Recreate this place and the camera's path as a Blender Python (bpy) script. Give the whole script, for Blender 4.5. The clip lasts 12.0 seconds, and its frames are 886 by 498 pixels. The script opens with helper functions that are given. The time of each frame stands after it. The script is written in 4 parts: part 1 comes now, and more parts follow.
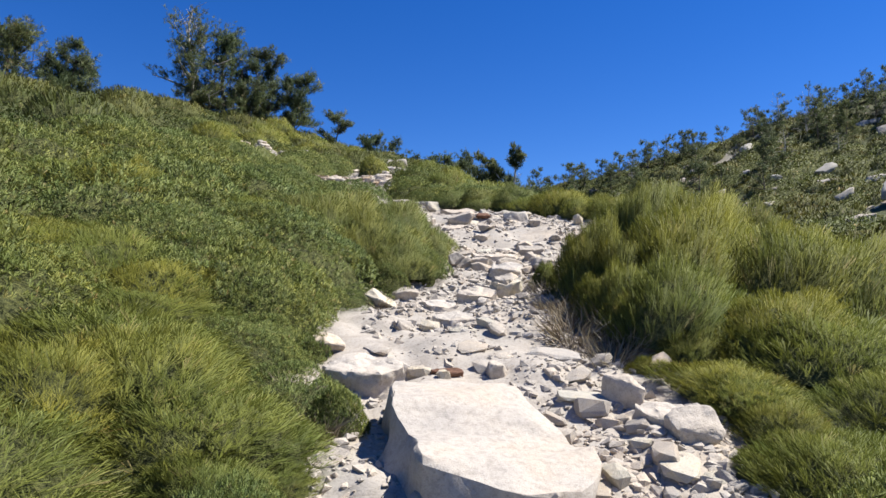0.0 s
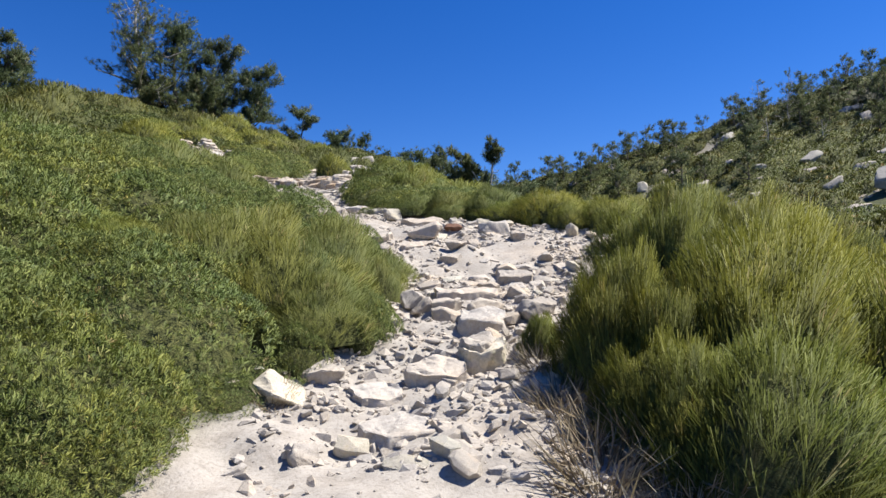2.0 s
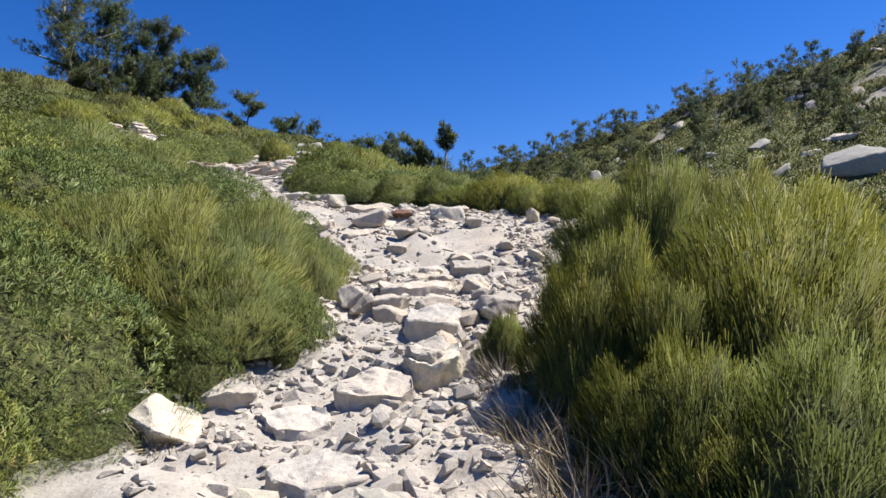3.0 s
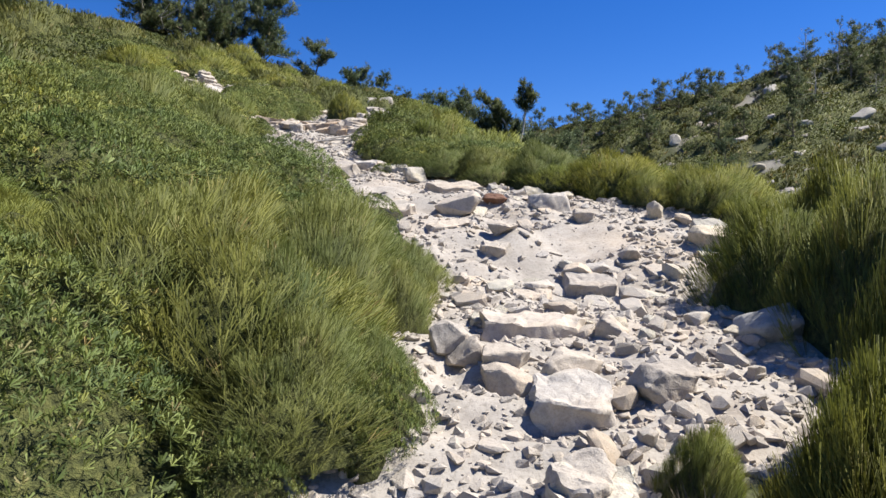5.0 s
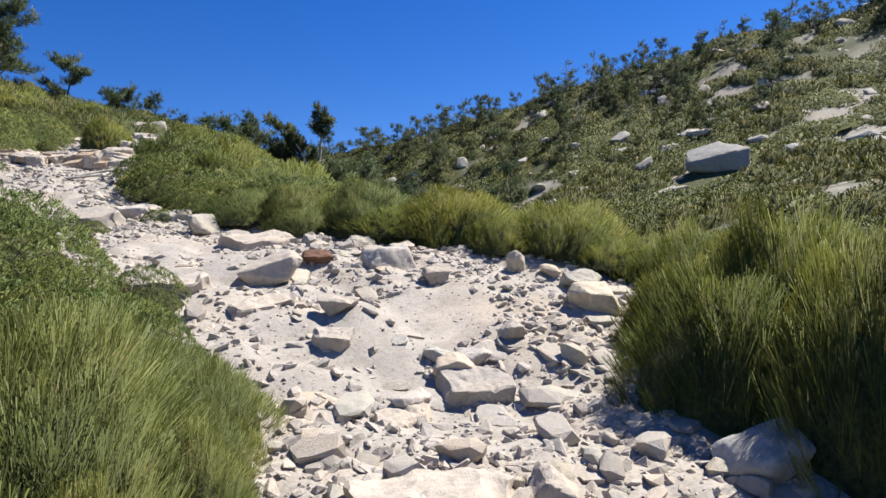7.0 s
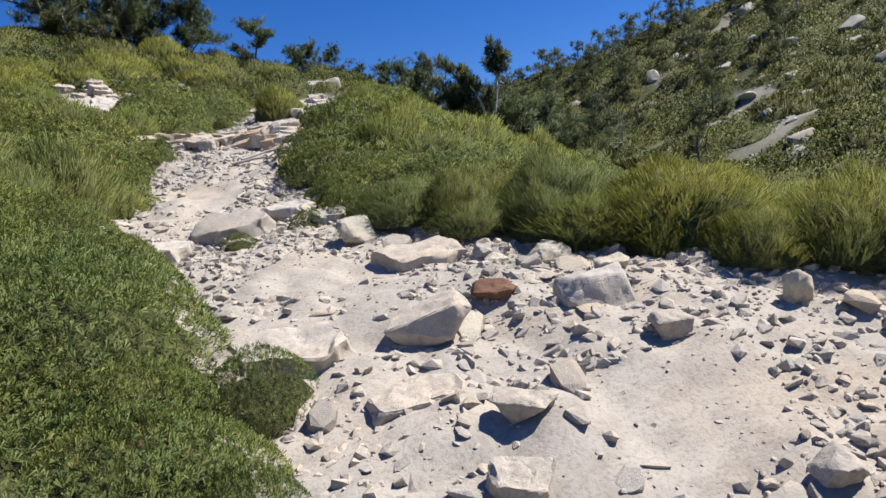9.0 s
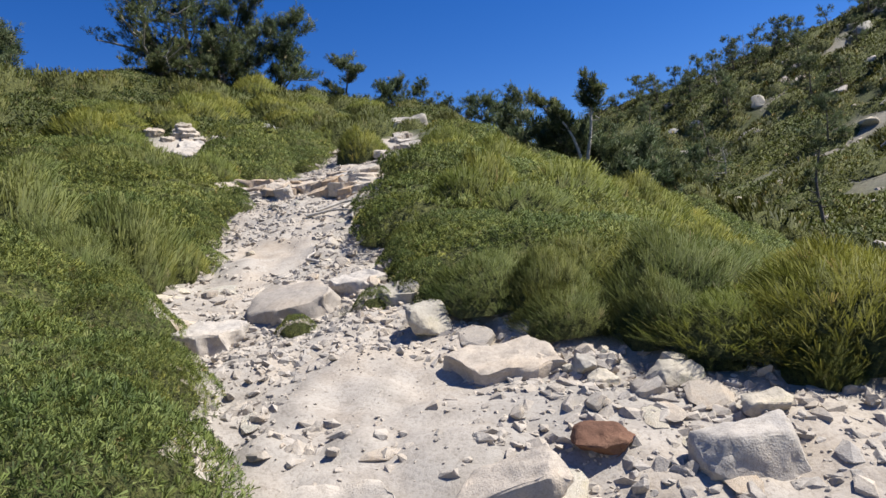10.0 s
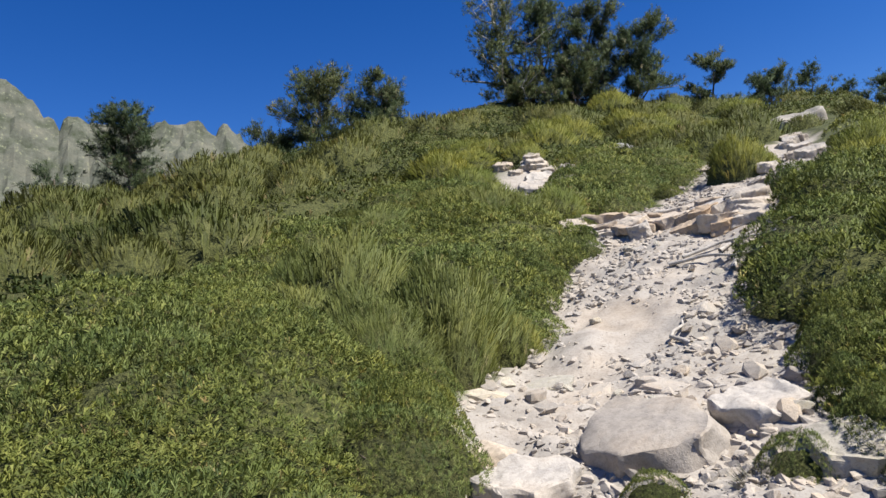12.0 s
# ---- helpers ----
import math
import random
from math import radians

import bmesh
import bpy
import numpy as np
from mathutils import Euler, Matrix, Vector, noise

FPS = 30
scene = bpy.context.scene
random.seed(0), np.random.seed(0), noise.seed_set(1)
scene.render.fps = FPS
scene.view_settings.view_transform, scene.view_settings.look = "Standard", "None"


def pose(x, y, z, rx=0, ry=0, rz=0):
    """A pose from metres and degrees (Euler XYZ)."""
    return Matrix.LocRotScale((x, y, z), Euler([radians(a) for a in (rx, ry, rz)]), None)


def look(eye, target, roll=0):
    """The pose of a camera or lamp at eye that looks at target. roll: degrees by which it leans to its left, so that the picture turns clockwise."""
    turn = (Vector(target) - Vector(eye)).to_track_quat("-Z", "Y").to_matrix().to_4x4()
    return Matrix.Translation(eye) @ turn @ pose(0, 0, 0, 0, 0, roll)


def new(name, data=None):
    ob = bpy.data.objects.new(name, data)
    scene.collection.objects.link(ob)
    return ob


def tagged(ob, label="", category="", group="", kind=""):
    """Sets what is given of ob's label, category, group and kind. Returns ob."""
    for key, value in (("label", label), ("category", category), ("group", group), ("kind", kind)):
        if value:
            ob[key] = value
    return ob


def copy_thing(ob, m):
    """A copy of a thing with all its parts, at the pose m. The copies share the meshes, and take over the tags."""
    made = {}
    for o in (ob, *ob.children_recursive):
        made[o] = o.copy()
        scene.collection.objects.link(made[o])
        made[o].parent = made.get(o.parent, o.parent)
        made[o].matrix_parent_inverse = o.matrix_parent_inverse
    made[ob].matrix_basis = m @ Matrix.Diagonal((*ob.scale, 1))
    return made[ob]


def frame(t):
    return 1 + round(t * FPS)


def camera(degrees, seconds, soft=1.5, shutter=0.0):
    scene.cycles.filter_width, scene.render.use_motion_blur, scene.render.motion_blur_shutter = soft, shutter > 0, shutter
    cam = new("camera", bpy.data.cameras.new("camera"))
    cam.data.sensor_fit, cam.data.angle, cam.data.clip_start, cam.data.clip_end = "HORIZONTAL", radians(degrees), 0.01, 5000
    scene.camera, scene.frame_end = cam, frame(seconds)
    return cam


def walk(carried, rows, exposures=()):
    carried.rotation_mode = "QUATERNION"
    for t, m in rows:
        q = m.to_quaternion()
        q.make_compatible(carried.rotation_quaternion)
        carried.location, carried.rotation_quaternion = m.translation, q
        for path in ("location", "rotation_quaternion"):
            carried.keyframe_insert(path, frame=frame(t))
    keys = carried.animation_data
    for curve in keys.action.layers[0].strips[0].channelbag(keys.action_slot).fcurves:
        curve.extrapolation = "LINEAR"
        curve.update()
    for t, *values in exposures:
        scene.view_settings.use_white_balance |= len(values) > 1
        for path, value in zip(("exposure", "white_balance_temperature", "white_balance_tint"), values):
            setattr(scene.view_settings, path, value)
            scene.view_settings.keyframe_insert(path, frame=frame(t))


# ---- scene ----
import itertools

cam = camera(68.0, 12.0)
PATH = [
    (0, (0.089, 0.031, 1.442), (0.075, 2.021, 1.639), 0.3),
    (0.5, (0.164, 0.478, 1.585), (0.113, 2.459, 1.856), -2.2),
    (1, (0.25, 1.083, 1.629), (0.303, 3.058, 1.937), -2.3),
    (1.5, (0.279, 1.678, 1.782), (0.391, 3.655, 2.059), -1.6),
    (2, (0.316, 2.125, 1.972), (0.365, 4.116, 2.154), -1.3),
    (2.5, (0.318, 2.579, 1.968), (0.359, 4.572, 2.13), -0.7),
    (3, (0.407, 2.904, 2.018), (0.592, 4.889, 2.167), -2.2),
    (3.5, (0.504, 3.403, 2.145), (0.523, 5.402, 2.201), -3.0),
    (5.3, (0.054, 4.242, 2.502), (0.062, 6.242, 2.514), 1.2),
    (5.5, (0.013, 4.408, 2.52), (0.076, 6.406, 2.587), -1.4),
    (6, (0.013, 4.873, 2.612), (0.471, 6.818, 2.71), -4.1),
    (6.5, (-0.01, 5.262, 2.697), (0.627, 7.156, 2.782), -3.2),
    (8.5, (0.331, 6.359, 3.357), (0.576, 8.344, 3.333), -4.4),
    (9, (0.339, 6.956, 3.442), (0.384, 8.952, 3.334), -6.7),
    (9.5, (0.357, 7.367, 3.625), (0.322, 9.362, 3.494), -7.2),
    (10, (0.389, 7.804, 3.818), (0.179, 9.793, 3.818), -6.1),
    (10.5, (0.322, 8.221, 3.871), (-0.183, 10.153, 3.982), -6.6),
    (11, (0.227, 8.675, 4.047), (-0.387, 10.576, 4.135), -7.7),
    (11.5, (0.24, 9.141, 4.155), (-0.631, 10.941, 4.196), -4.6),
    (12, (-0.065, 9.462, 4.277), (-1.256, 11.06, 4.439), -6.5),
]
walk(cam, [(t, look(eye, target, roll)) for t, eye, target, roll in PATH], [(0.0, 0.98), (6.5, 0.96), (8.5, 0.74), (12.0, 0.74)])

# ---- sky, sun ----
SUN_AZ, SUN_EL = radians(80), radians(56)
world = bpy.data.worlds.new("sky")
scene.world = world
world.use_nodes = True
wn = world.node_tree.nodes
sky = wn.new("ShaderNodeTexSky")
sky.sky_type, sky.sun_disc = "NISHITA", False
sky.sun_elevation, sky.sun_rotation = SUN_EL, SUN_AZ
sky.altitude, sky.air_density, sky.dust_density, sky.ozone_density = 2000, 1.0, 0.1, 3.0
deep = wn.new("ShaderNodeHueSaturation")
deep.inputs["Hue"].default_value, deep.inputs["Saturation"].default_value = 0.516, 1.36
world.node_tree.links.new(sky.outputs[0], deep.inputs["Color"])
world.node_tree.links.new(deep.outputs[0], wn["Background"].inputs[0])
wn["Background"].inputs[1].default_value = 0.081
sun_data = bpy.data.lights.new("sun", "SUN")
sun_data.energy, sun_data.angle, sun_data.color = 5.0, radians(0.53), (1.0, 0.96, 0.88)
sun_dir = Vector((math.sin(SUN_AZ) * math.cos(SUN_EL), math.cos(SUN_AZ) * math.cos(SUN_EL), math.sin(SUN_EL)))
new("sun", sun_data).matrix_world = look(tuple(sun_dir * 100), (0, 0, 0))


# ---- materials ----


def material(name, rough=0.9):
    m = bpy.data.materials.new(name)
    m.use_nodes = True
    b = m.node_tree.nodes["Principled BSDF"]
    b.inputs["Roughness"].default_value = rough
    b.inputs["Specular IOR Level"].default_value = 0.25
    return m, m.node_tree.nodes, m.node_tree.links, b


def ramp(nodes, stops):
    r = nodes.new("ShaderNodeValToRGB")
    while len(r.color_ramp.elements) < len(stops):
        r.color_ramp.elements.new(0.5)
    for e, (p, c) in zip(r.color_ramp.elements, stops):
        e.position, e.color = p, (*c, 1)
    return r


def noise_node(nodes, links, scale, detail=6, rough=0.6, coords="Object"):
    tc, n = nodes.new("ShaderNodeTexCoord"), nodes.new("ShaderNodeTexNoise")
    n.inputs["Scale"].default_value, n.inputs["Detail"].default_value, n.inputs["Roughness"].default_value = scale, detail, rough
    links.new(tc.outputs[coords], n.inputs["Vector"])
    return n


def mix(nodes, links, kind, fac, a, b):
    n = nodes.new("ShaderNodeMix")
    n.data_type, n.blend_type = "RGBA", kind
    for socket, value in ((n.inputs[0], fac), (n.inputs[6], a), (n.inputs[7], b)):
        if isinstance(value, (int, float)):
            socket.default_value = value
        elif isinstance(value, tuple):
            socket.default_value = (*value, 1)
        else:
            links.new(value, socket)
    return n.outputs[2]


def bump(nodes, links, bsdf, height_socket, strength, distance):
    n = nodes.new("ShaderNodeBump")
    n.inputs["Strength"].default_value, n.inputs["Distance"].default_value = strength, distance
    links.new(height_socket, n.inputs["Height"])
    links.new(n.outputs[0], bsdf.inputs["Normal"])


def foliage(name, dark, mid, light, dry, translucent=0.22, patch=1.3):
    """Leaves and green stems: a tone per plant, per stem and in patches."""
    m, nodes, links, b = material(name, 0.65)
    geo, info = nodes.new("ShaderNodeNewGeometry"), nodes.new("ShaderNodeObjectInfo")
    tone = ramp(nodes, [(0.0, dark), (0.5, mid), (0.965, light), (1.0, dry)])
    links.new(geo.outputs["Random Per Island"], tone.inputs[0])
    big = noise_node(nodes, links, patch, 3, 0.5, "Object")
    wide = ramp(nodes, [(0.3, (0.66, 0.77, 0.72)), (0.5, (1, 1, 1)), (0.72, (1.14, 1.05, 0.8))])
    links.new(big.outputs[0], wide.inputs[0])
    plant = ramp(nodes, [(0.0, (0.82, 0.9, 0.94)), (0.5, (1, 1, 1)), (1.0, (1.08, 1.02, 0.86))])
    links.new(info.outputs["Random"], plant.inputs[0])
    c = mix(nodes, links, "MULTIPLY", 1.0, mix(nodes, links, "MULTIPLY", 1.0, tone.outputs[0], wide.outputs[0]), plant.outputs[0])
    links.new(c, b.inputs["Base Color"])
    t, s = nodes.new("ShaderNodeBsdfTranslucent"), nodes.new("ShaderNodeMixShader")
    links.new(c, t.inputs["Color"])
    s.inputs[0].default_value = translucent
    links.new(b.outputs[0], s.inputs[1])
    links.new(t.outputs[0], s.inputs[2])
    links.new(s.outputs[0], nodes["Material Output"].inputs["Surface"])
    return m


def stone(name, base, vein, warm, lichen=0.0, scale=3.0):
    """Weathered granite: blotches, speckle, a little rust and lichen."""
    m, nodes, links, b = material(name, 0.92)
    big, fine, speck = noise_node(nodes, links, scale, 5), noise_node(nodes, links, scale * 9, 5, 0.7), noise_node(nodes, links, scale * 45, 2)
    r = ramp(nodes, [(0.3, vein), (0.5, base), (0.72, warm)])
    links.new(big.outputs[0], r.inputs[0])
    g = ramp(nodes, [(0.32, (0.66, 0.65, 0.64)), (0.55, (1, 1, 1))])
    links.new(fine.outputs[0], g.inputs[0])
    c = mix(nodes, links, "MULTIPLY", 0.75, r.outputs[0], g.outputs[0])
    p = ramp(nodes, [(0.36, (0.7, 0.69, 0.67)), (0.46, (1, 1, 1))])
    links.new(speck.outputs[0], p.inputs[0])
    c = mix(nodes, links, "MULTIPLY", 0.5, c, p.outputs[0])
    info = nodes.new("ShaderNodeObjectInfo")
    tone = ramp(nodes, [(0.0, (0.8, 0.78, 0.76)), (0.6, (1, 1, 1)), (1.0, (1.06, 0.98, 0.88))])
    links.new(info.outputs["Random"], tone.inputs[0])
    c = mix(nodes, links, "MULTIPLY", 1.0, c, tone.outputs[0])
    isle = ramp(nodes, [(0.0, (0.9, 0.88, 0.85)), (0.5, (1, 1, 1)), (1.0, (1.1, 1.06, 1.0))])
    links.new(nodes.new("ShaderNodeNewGeometry").outputs["Random Per Island"], isle.inputs[0])
    c = mix(nodes, links, "MULTIPLY", 1.0, c, isle.outputs[0])
    if lichen:
        spots = noise_node(nodes, links, scale * 4, 4, 0.75)
        k = ramp(nodes, [(0.58, (0, 0, 0)), (0.66, (lichen, lichen, lichen))])
        links.new(spots.outputs[0], k.inputs[0])
        c = mix(nodes, links, "MIX", k.outputs[0], c, (0.22, 0.23, 0.14))
    links.new(c, b.inputs["Base Color"])
    bump(nodes, links, b, mix(nodes, links, "MIX", 0.35, fine.outputs[0], speck.outputs[0]), 0.7, 0.012)
    return m


BROOM = foliage("broom_green", (0.085, 0.096, 0.02), (0.15, 0.163, 0.032), (0.225, 0.23, 0.055), (0.27, 0.2, 0.09), 0.34)
BROOM_GREY = foliage("broom_grey_green", (0.073, 0.086, 0.024), (0.127, 0.144, 0.04), (0.187, 0.2, 0.062), (0.24, 0.19, 0.1), 0.34)
BROOM_FAR = foliage("broom_green_heath", (0.053, 0.061, 0.017), (0.088, 0.098, 0.025), (0.128, 0.132, 0.037), (0.18, 0.14, 0.07), patch=0.35)
JUNIPER = foliage("juniper_green", (0.052, 0.072, 0.02), (0.118, 0.147, 0.037), (0.2, 0.224, 0.066), (0.23, 0.175, 0.085), patch=1.6)
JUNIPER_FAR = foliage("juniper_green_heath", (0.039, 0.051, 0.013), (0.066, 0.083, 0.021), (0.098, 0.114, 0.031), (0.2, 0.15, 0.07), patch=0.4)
NEEDLES = foliage("pine_needles", (0.045, 0.066, 0.032), (0.085, 0.11, 0.052), (0.15, 0.175, 0.088), (0.3, 0.24, 0.16), 0.35, 0.8)
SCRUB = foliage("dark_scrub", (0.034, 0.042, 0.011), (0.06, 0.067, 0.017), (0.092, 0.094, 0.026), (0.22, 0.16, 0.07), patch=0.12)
DRY = foliage("dry_twigs", (0.1, 0.075, 0.055), (0.2, 0.16, 0.11), (0.32, 0.28, 0.21), (0.36, 0.27, 0.13), 0.1)
GRANITE = stone("pale_granite", (0.46, 0.42, 0.374), (0.38, 0.353, 0.326), (0.49, 0.42, 0.346))
LICHEN = stone("lichened_granite", (0.5, 0.47, 0.41), (0.36, 0.35, 0.31), (0.56, 0.5, 0.38), 0.55)
BROWN = stone("rusty_granite", (0.17, 0.09, 0.06), (0.12, 0.065, 0.045), (0.22, 0.125, 0.08))
RIDGE = stone("ridge_rock", (0.115, 0.12, 0.095), (0.05, 0.062, 0.034), (0.16, 0.155, 0.12), 0.9, 0.3)
GREY = stone("grey_granite", (0.36, 0.35, 0.33), (0.27, 0.265, 0.25), (0.42, 0.39, 0.34), 0.4, 0.8)

BARK, bn, bl, bb = material("bark", 0.95)
grain = noise_node(bn, bl, 9, 6)
bark_tone = ramp(bn, [(0.3, (0.07, 0.055, 0.045)), (0.6, (0.19, 0.155, 0.125))])
bl.new(grain.outputs[0], bark_tone.inputs[0])
bl.new(bark_tone.outputs[0], bb.inputs["Base Color"])
bump(bn, bl, bb, grain.outputs[0], 0.8, 0.03)
SNAG, bn, bl, bb = material("bleached_shade_core", 0.9)
grain = noise_node(bn, bl, 12, 6)
snag_tone = ramp(bn, [(0.3, (0.26, 0.235, 0.21)), (0.65, (0.5, 0.46, 0.41))])
bl.new(grain.outputs[0], snag_tone.inputs[0])
bl.new(snag_tone.outputs[0], bb.inputs["Base Color"])
bump(bn, bl, bb, grain.outputs[0], 0.6, 0.02)

# dark olive for the added shrub cores: shade between tufts put into colour
CORE, bn, bl, bb = material("twig_gap_shade", 1.0)
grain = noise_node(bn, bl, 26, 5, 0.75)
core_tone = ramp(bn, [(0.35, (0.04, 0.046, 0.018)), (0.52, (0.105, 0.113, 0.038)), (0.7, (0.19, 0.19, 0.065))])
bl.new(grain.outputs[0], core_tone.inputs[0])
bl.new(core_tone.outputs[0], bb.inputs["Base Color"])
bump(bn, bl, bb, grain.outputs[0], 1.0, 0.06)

GROUND, bn, bl, bb = material("mountain_ground", 0.95)
mask = bn.new("ShaderNodeAttribute")
mask.attribute_name = "bare"
n_big, n_mid, n_fine = noise_node(bn, bl, 1.1, 5), noise_node(bn, bl, 7, 6, 0.65), noise_node(bn, bl, 55, 4, 0.7)
sand = ramp(bn, [(0.3, (0.325, 0.299, 0.266)), (0.5, (0.385, 0.347, 0.304)), (0.7, (0.41, 0.348, 0.281))])
bl.new(n_big.outputs[0], sand.inputs[0])
dirt = ramp(bn, [(0.34, (0.74, 0.72, 0.7)), (0.56, (1, 1, 1))])
bl.new(n_mid.outputs[0], dirt.inputs[0])
pits = ramp(bn, [(0.36, (0.66, 0.64, 0.62)), (0.5, (1, 1, 1))])
bl.new(n_fine.outputs[0], pits.inputs[0])
sandy = mix(bn, bl, "MULTIPLY", 0.7, mix(bn, bl, "MULTIPLY", 0.8, sand.outputs[0], dirt.outputs[0]), pits.outputs[0])
litter = ramp(bn, [(0.3, (0.03, 0.034, 0.015)), (0.48, (0.065, 0.075, 0.028)), (0.62, (0.11, 0.118, 0.043)), (0.8, (0.14, 0.115, 0.06))])
bl.new(n_mid.outputs[0], litter.inputs[0])
sprig = ramp(bn, [(0.38, (0.3, 0.3, 0.3)), (0.6, (1.15, 1.15, 1.1))])
bl.new(n_fine.outputs[0], sprig.inputs[0])
low_cover = mix(bn, bl, "MULTIPLY", 0.9, litter.outputs[0], sprig.outputs[0])
cover = mix(bn, bl, "MIX", mask.outputs["Fac"], low_cover, sandy)
bl.new(cover, bb.inputs["Base Color"])
relief = mix(bn, bl, "MIX", 0.5, n_mid.outputs[0], n_fine.outputs[0])
bump(bn, bl, bb, relief, 0.5, 0.02)

# ---- terrain ----
TRAIL_Y = (-12, 0, 3.85, 5.0, 5.8, 7.0, 8.2, 9.1, 10.2, 11.9, 14.1, 17.1, 18.3, 21.0, 26.0, 34.0, 45.0, 80.0)
TRAIL_Z = (-3.4, -0.05, 1.0, 1.33, 1.6, 2.0, 2.15, 2.5, 2.92, 3.36, 3.86, 4.92, 5.2, 6.1, 7.35, 9.5, 10.7, 11.0)
TRAIL_X = (-0.2, 0.15, 0.25, 0.2, 0.3, 0.45, 0.7, 0.6, 0.2, -0.7, -1.95, -2.7, -2.6, -2.0, -3.0, -4.0, -5.0, -6.0)


def smooth(e0, e1, v):
    u = np.clip((v - e0) / (e1 - e0), 0, 1)
    return u * u * (3 - 2 * u)


def trail_z(y):
    return sum(np.interp(y + o, TRAIL_Y, TRAIL_Z) for o in (-0.5, -0.25, 0, 0.25, 0.5)) / 5


def trail_x(y):
    return sum(np.interp(y + o, TRAIL_Y, TRAIL_X) for o in (-0.6, -0.3, 0, 0.3, 0.6)) / 5


def height(x, y):
    """The hillside without stones: the spur that the trail climbs, the gully beside it and the slope across."""
    x, y = np.asarray(x, float), np.asarray(y, float)
    d = x - trail_x(y)
    left, right = np.maximum(-d - 0.9, 0), np.maximum(d - 1.2, 0)
    eased = left - 1.2 * (1 - np.exp(-left / 1.2))
    spur = trail_z(y) + 4.55 * (1 - np.exp(-eased / 11)) - 0.25 * np.maximum(left - 9, 0) + 0.12 * smooth(0, 0.8, left)
    spur = spur - 0.42 * np.maximum(right - 1, 0) * smooth(0.5, 3, right)
    spur = spur - 0.6 * smooth(17, 22, y) * smooth(0.2, 1.6, right)
    along, q = 0.887 * (x - 7) - 0.462 * (y - 75), -0.462 * (x - 7) - 0.887 * (y - 75)
    drop = sum(np.interp(q + o, (-60, 0, 15.6, 26, 38, 44, 60, 140), (20, 1.7, 11.2, 15.9, 18.4, 19.4, 30, 60)) for o in (-3, 0, 3)) / 3
    hill = 17.0 + 0.19 * along - drop
    return np.maximum(spur, hill) + 0.2 * np.exp(-np.abs(spur - hill) / 0.5)

EDGE_Y = (-12, 0, 2.8, 3.8, 4.7, 5.7, 6.2, 6.5, 6.9, 7.4, 7.8, 8.5, 9.2, 10.0, 10.6, 11.2, 11.7, 12.3, 12.9, 15.0, 16.0, 17.5, 18.1, 18.4, 19.3, 20.3, 21.5, 23.0, 23.1, 400)
EDGE_L = (-0.7, -0.6, -0.45, -0.58, -0.72, -0.74, -0.25, 0.02, 0.07, -0.07, 0.03, 0.12, -0.35, -0.7, -1.18, -1.52, -1.85, -2.28, -2.5, -2.9, -3.05, -3.6, -3.3, -2.8, -3.0, -2.9, -2.4, -2.0, 1.0, 1.0)
EDGE_R = (0.9, 1.2, 1.35, 1.4, 1.4, 0.85, 0.9, 2.3, 2.7, 2.4, 2.0, 2.25, 2.75, 2.9, 1.95, 1.05, 0.35, -0.1, -0.5, -1.25, -1.3, -1.35, -1.35, -1.3, -1.1, -1.1, -1.4, -1.8, -1.0, -1.0)


def off_trail(x, y):
    """Metres outside the trodden strip; negative on it."""
    wob = 0.12 * np.sin(2.3 * y + 0.7) + 0.07 * np.sin(5.9 * y)
    return np.maximum(np.interp(y, EDGE_Y, EDGE_L) + wob - x, x - np.interp(y, EDGE_Y, EDGE_R) - wob)


def value_noise(x, y, seed=0):
    """Smooth noise between -1 and 1, one cell a metre."""
    def corner(i, j):
        v = np.sin(i * 127.1 + j * 311.7 + seed * 74.7) * 43758.5453
        return 2 * (v - np.floor(v)) - 1
    i, j = np.floor(x), np.floor(y)
    u, v = x - i, y - j
    u, v = u * u * (3 - 2 * u), v * v * (3 - 2 * v)
    return (corner(i, j) * (1 - u) + corner(i + 1, j) * u) * (1 - v) + (corner(i, j + 1) * (1 - u) + corner(i + 1, j + 1) * u) * v


def ground_z(x, y):
    x, y = np.asarray(x, float), np.asarray(y, float)
    o = off_trail(x, y)
    on = 1 - smooth(-0.1, 0.3, o)
    r = value_noise(x * 1.7, y * 1.7, 1) * 0.05 + value_noise(x * 5, y * 5, 2) * 0.024 + value_noise(x * 12, y * 12, 3) * 0.01
    steps = np.abs(value_noise(x * 2.6, y * 3.4, 5)) * 0.07
    far = smooth(12, 30, np.hypot(x, y - 8))
    rough = value_noise(x * 0.3, y * 0.3, 4) * 0.35 + value_noise(x * 0.12, y * 0.12, 6) * 0.7
    return height(x, y) + on * (r + steps - 0.06) + (1 - on) * 0.03 * smooth(0, 0.6, o) + far * rough * smooth(0, 3, o)


def spaced(lo, hi, step, reach):
    """Even steps from lo to hi, then ever wider ones out to the reach on both sides."""
    mid, out, s, v = list(np.arange(lo, hi, step)), [], step, hi
    while v < hi + reach:
        out.append(v)
        s *= 1.09
        v += s
    return np.array([lo + hi - v for v in reversed(out)] + mid[1:] + out)


def mesh_of(name, verts, faces, mat, shade_smooth=False, facing=None):
    me = bpy.data.meshes.new(name)
    me.from_pydata(np.asarray(verts, float).tolist(), [], faces.tolist() if isinstance(faces, np.ndarray) else faces)
    me.materials.append(mat)
    if shade_smooth:
        me.polygons.foreach_set("use_smooth", np.ones(len(me.polygons), bool))
    me.update()
    if facing is not None:
        me.polygons.foreach_set("use_smooth", np.ones(len(me.polygons), bool))
        me.normals_split_custom_set_from_vertices(facing.tolist())
    return me


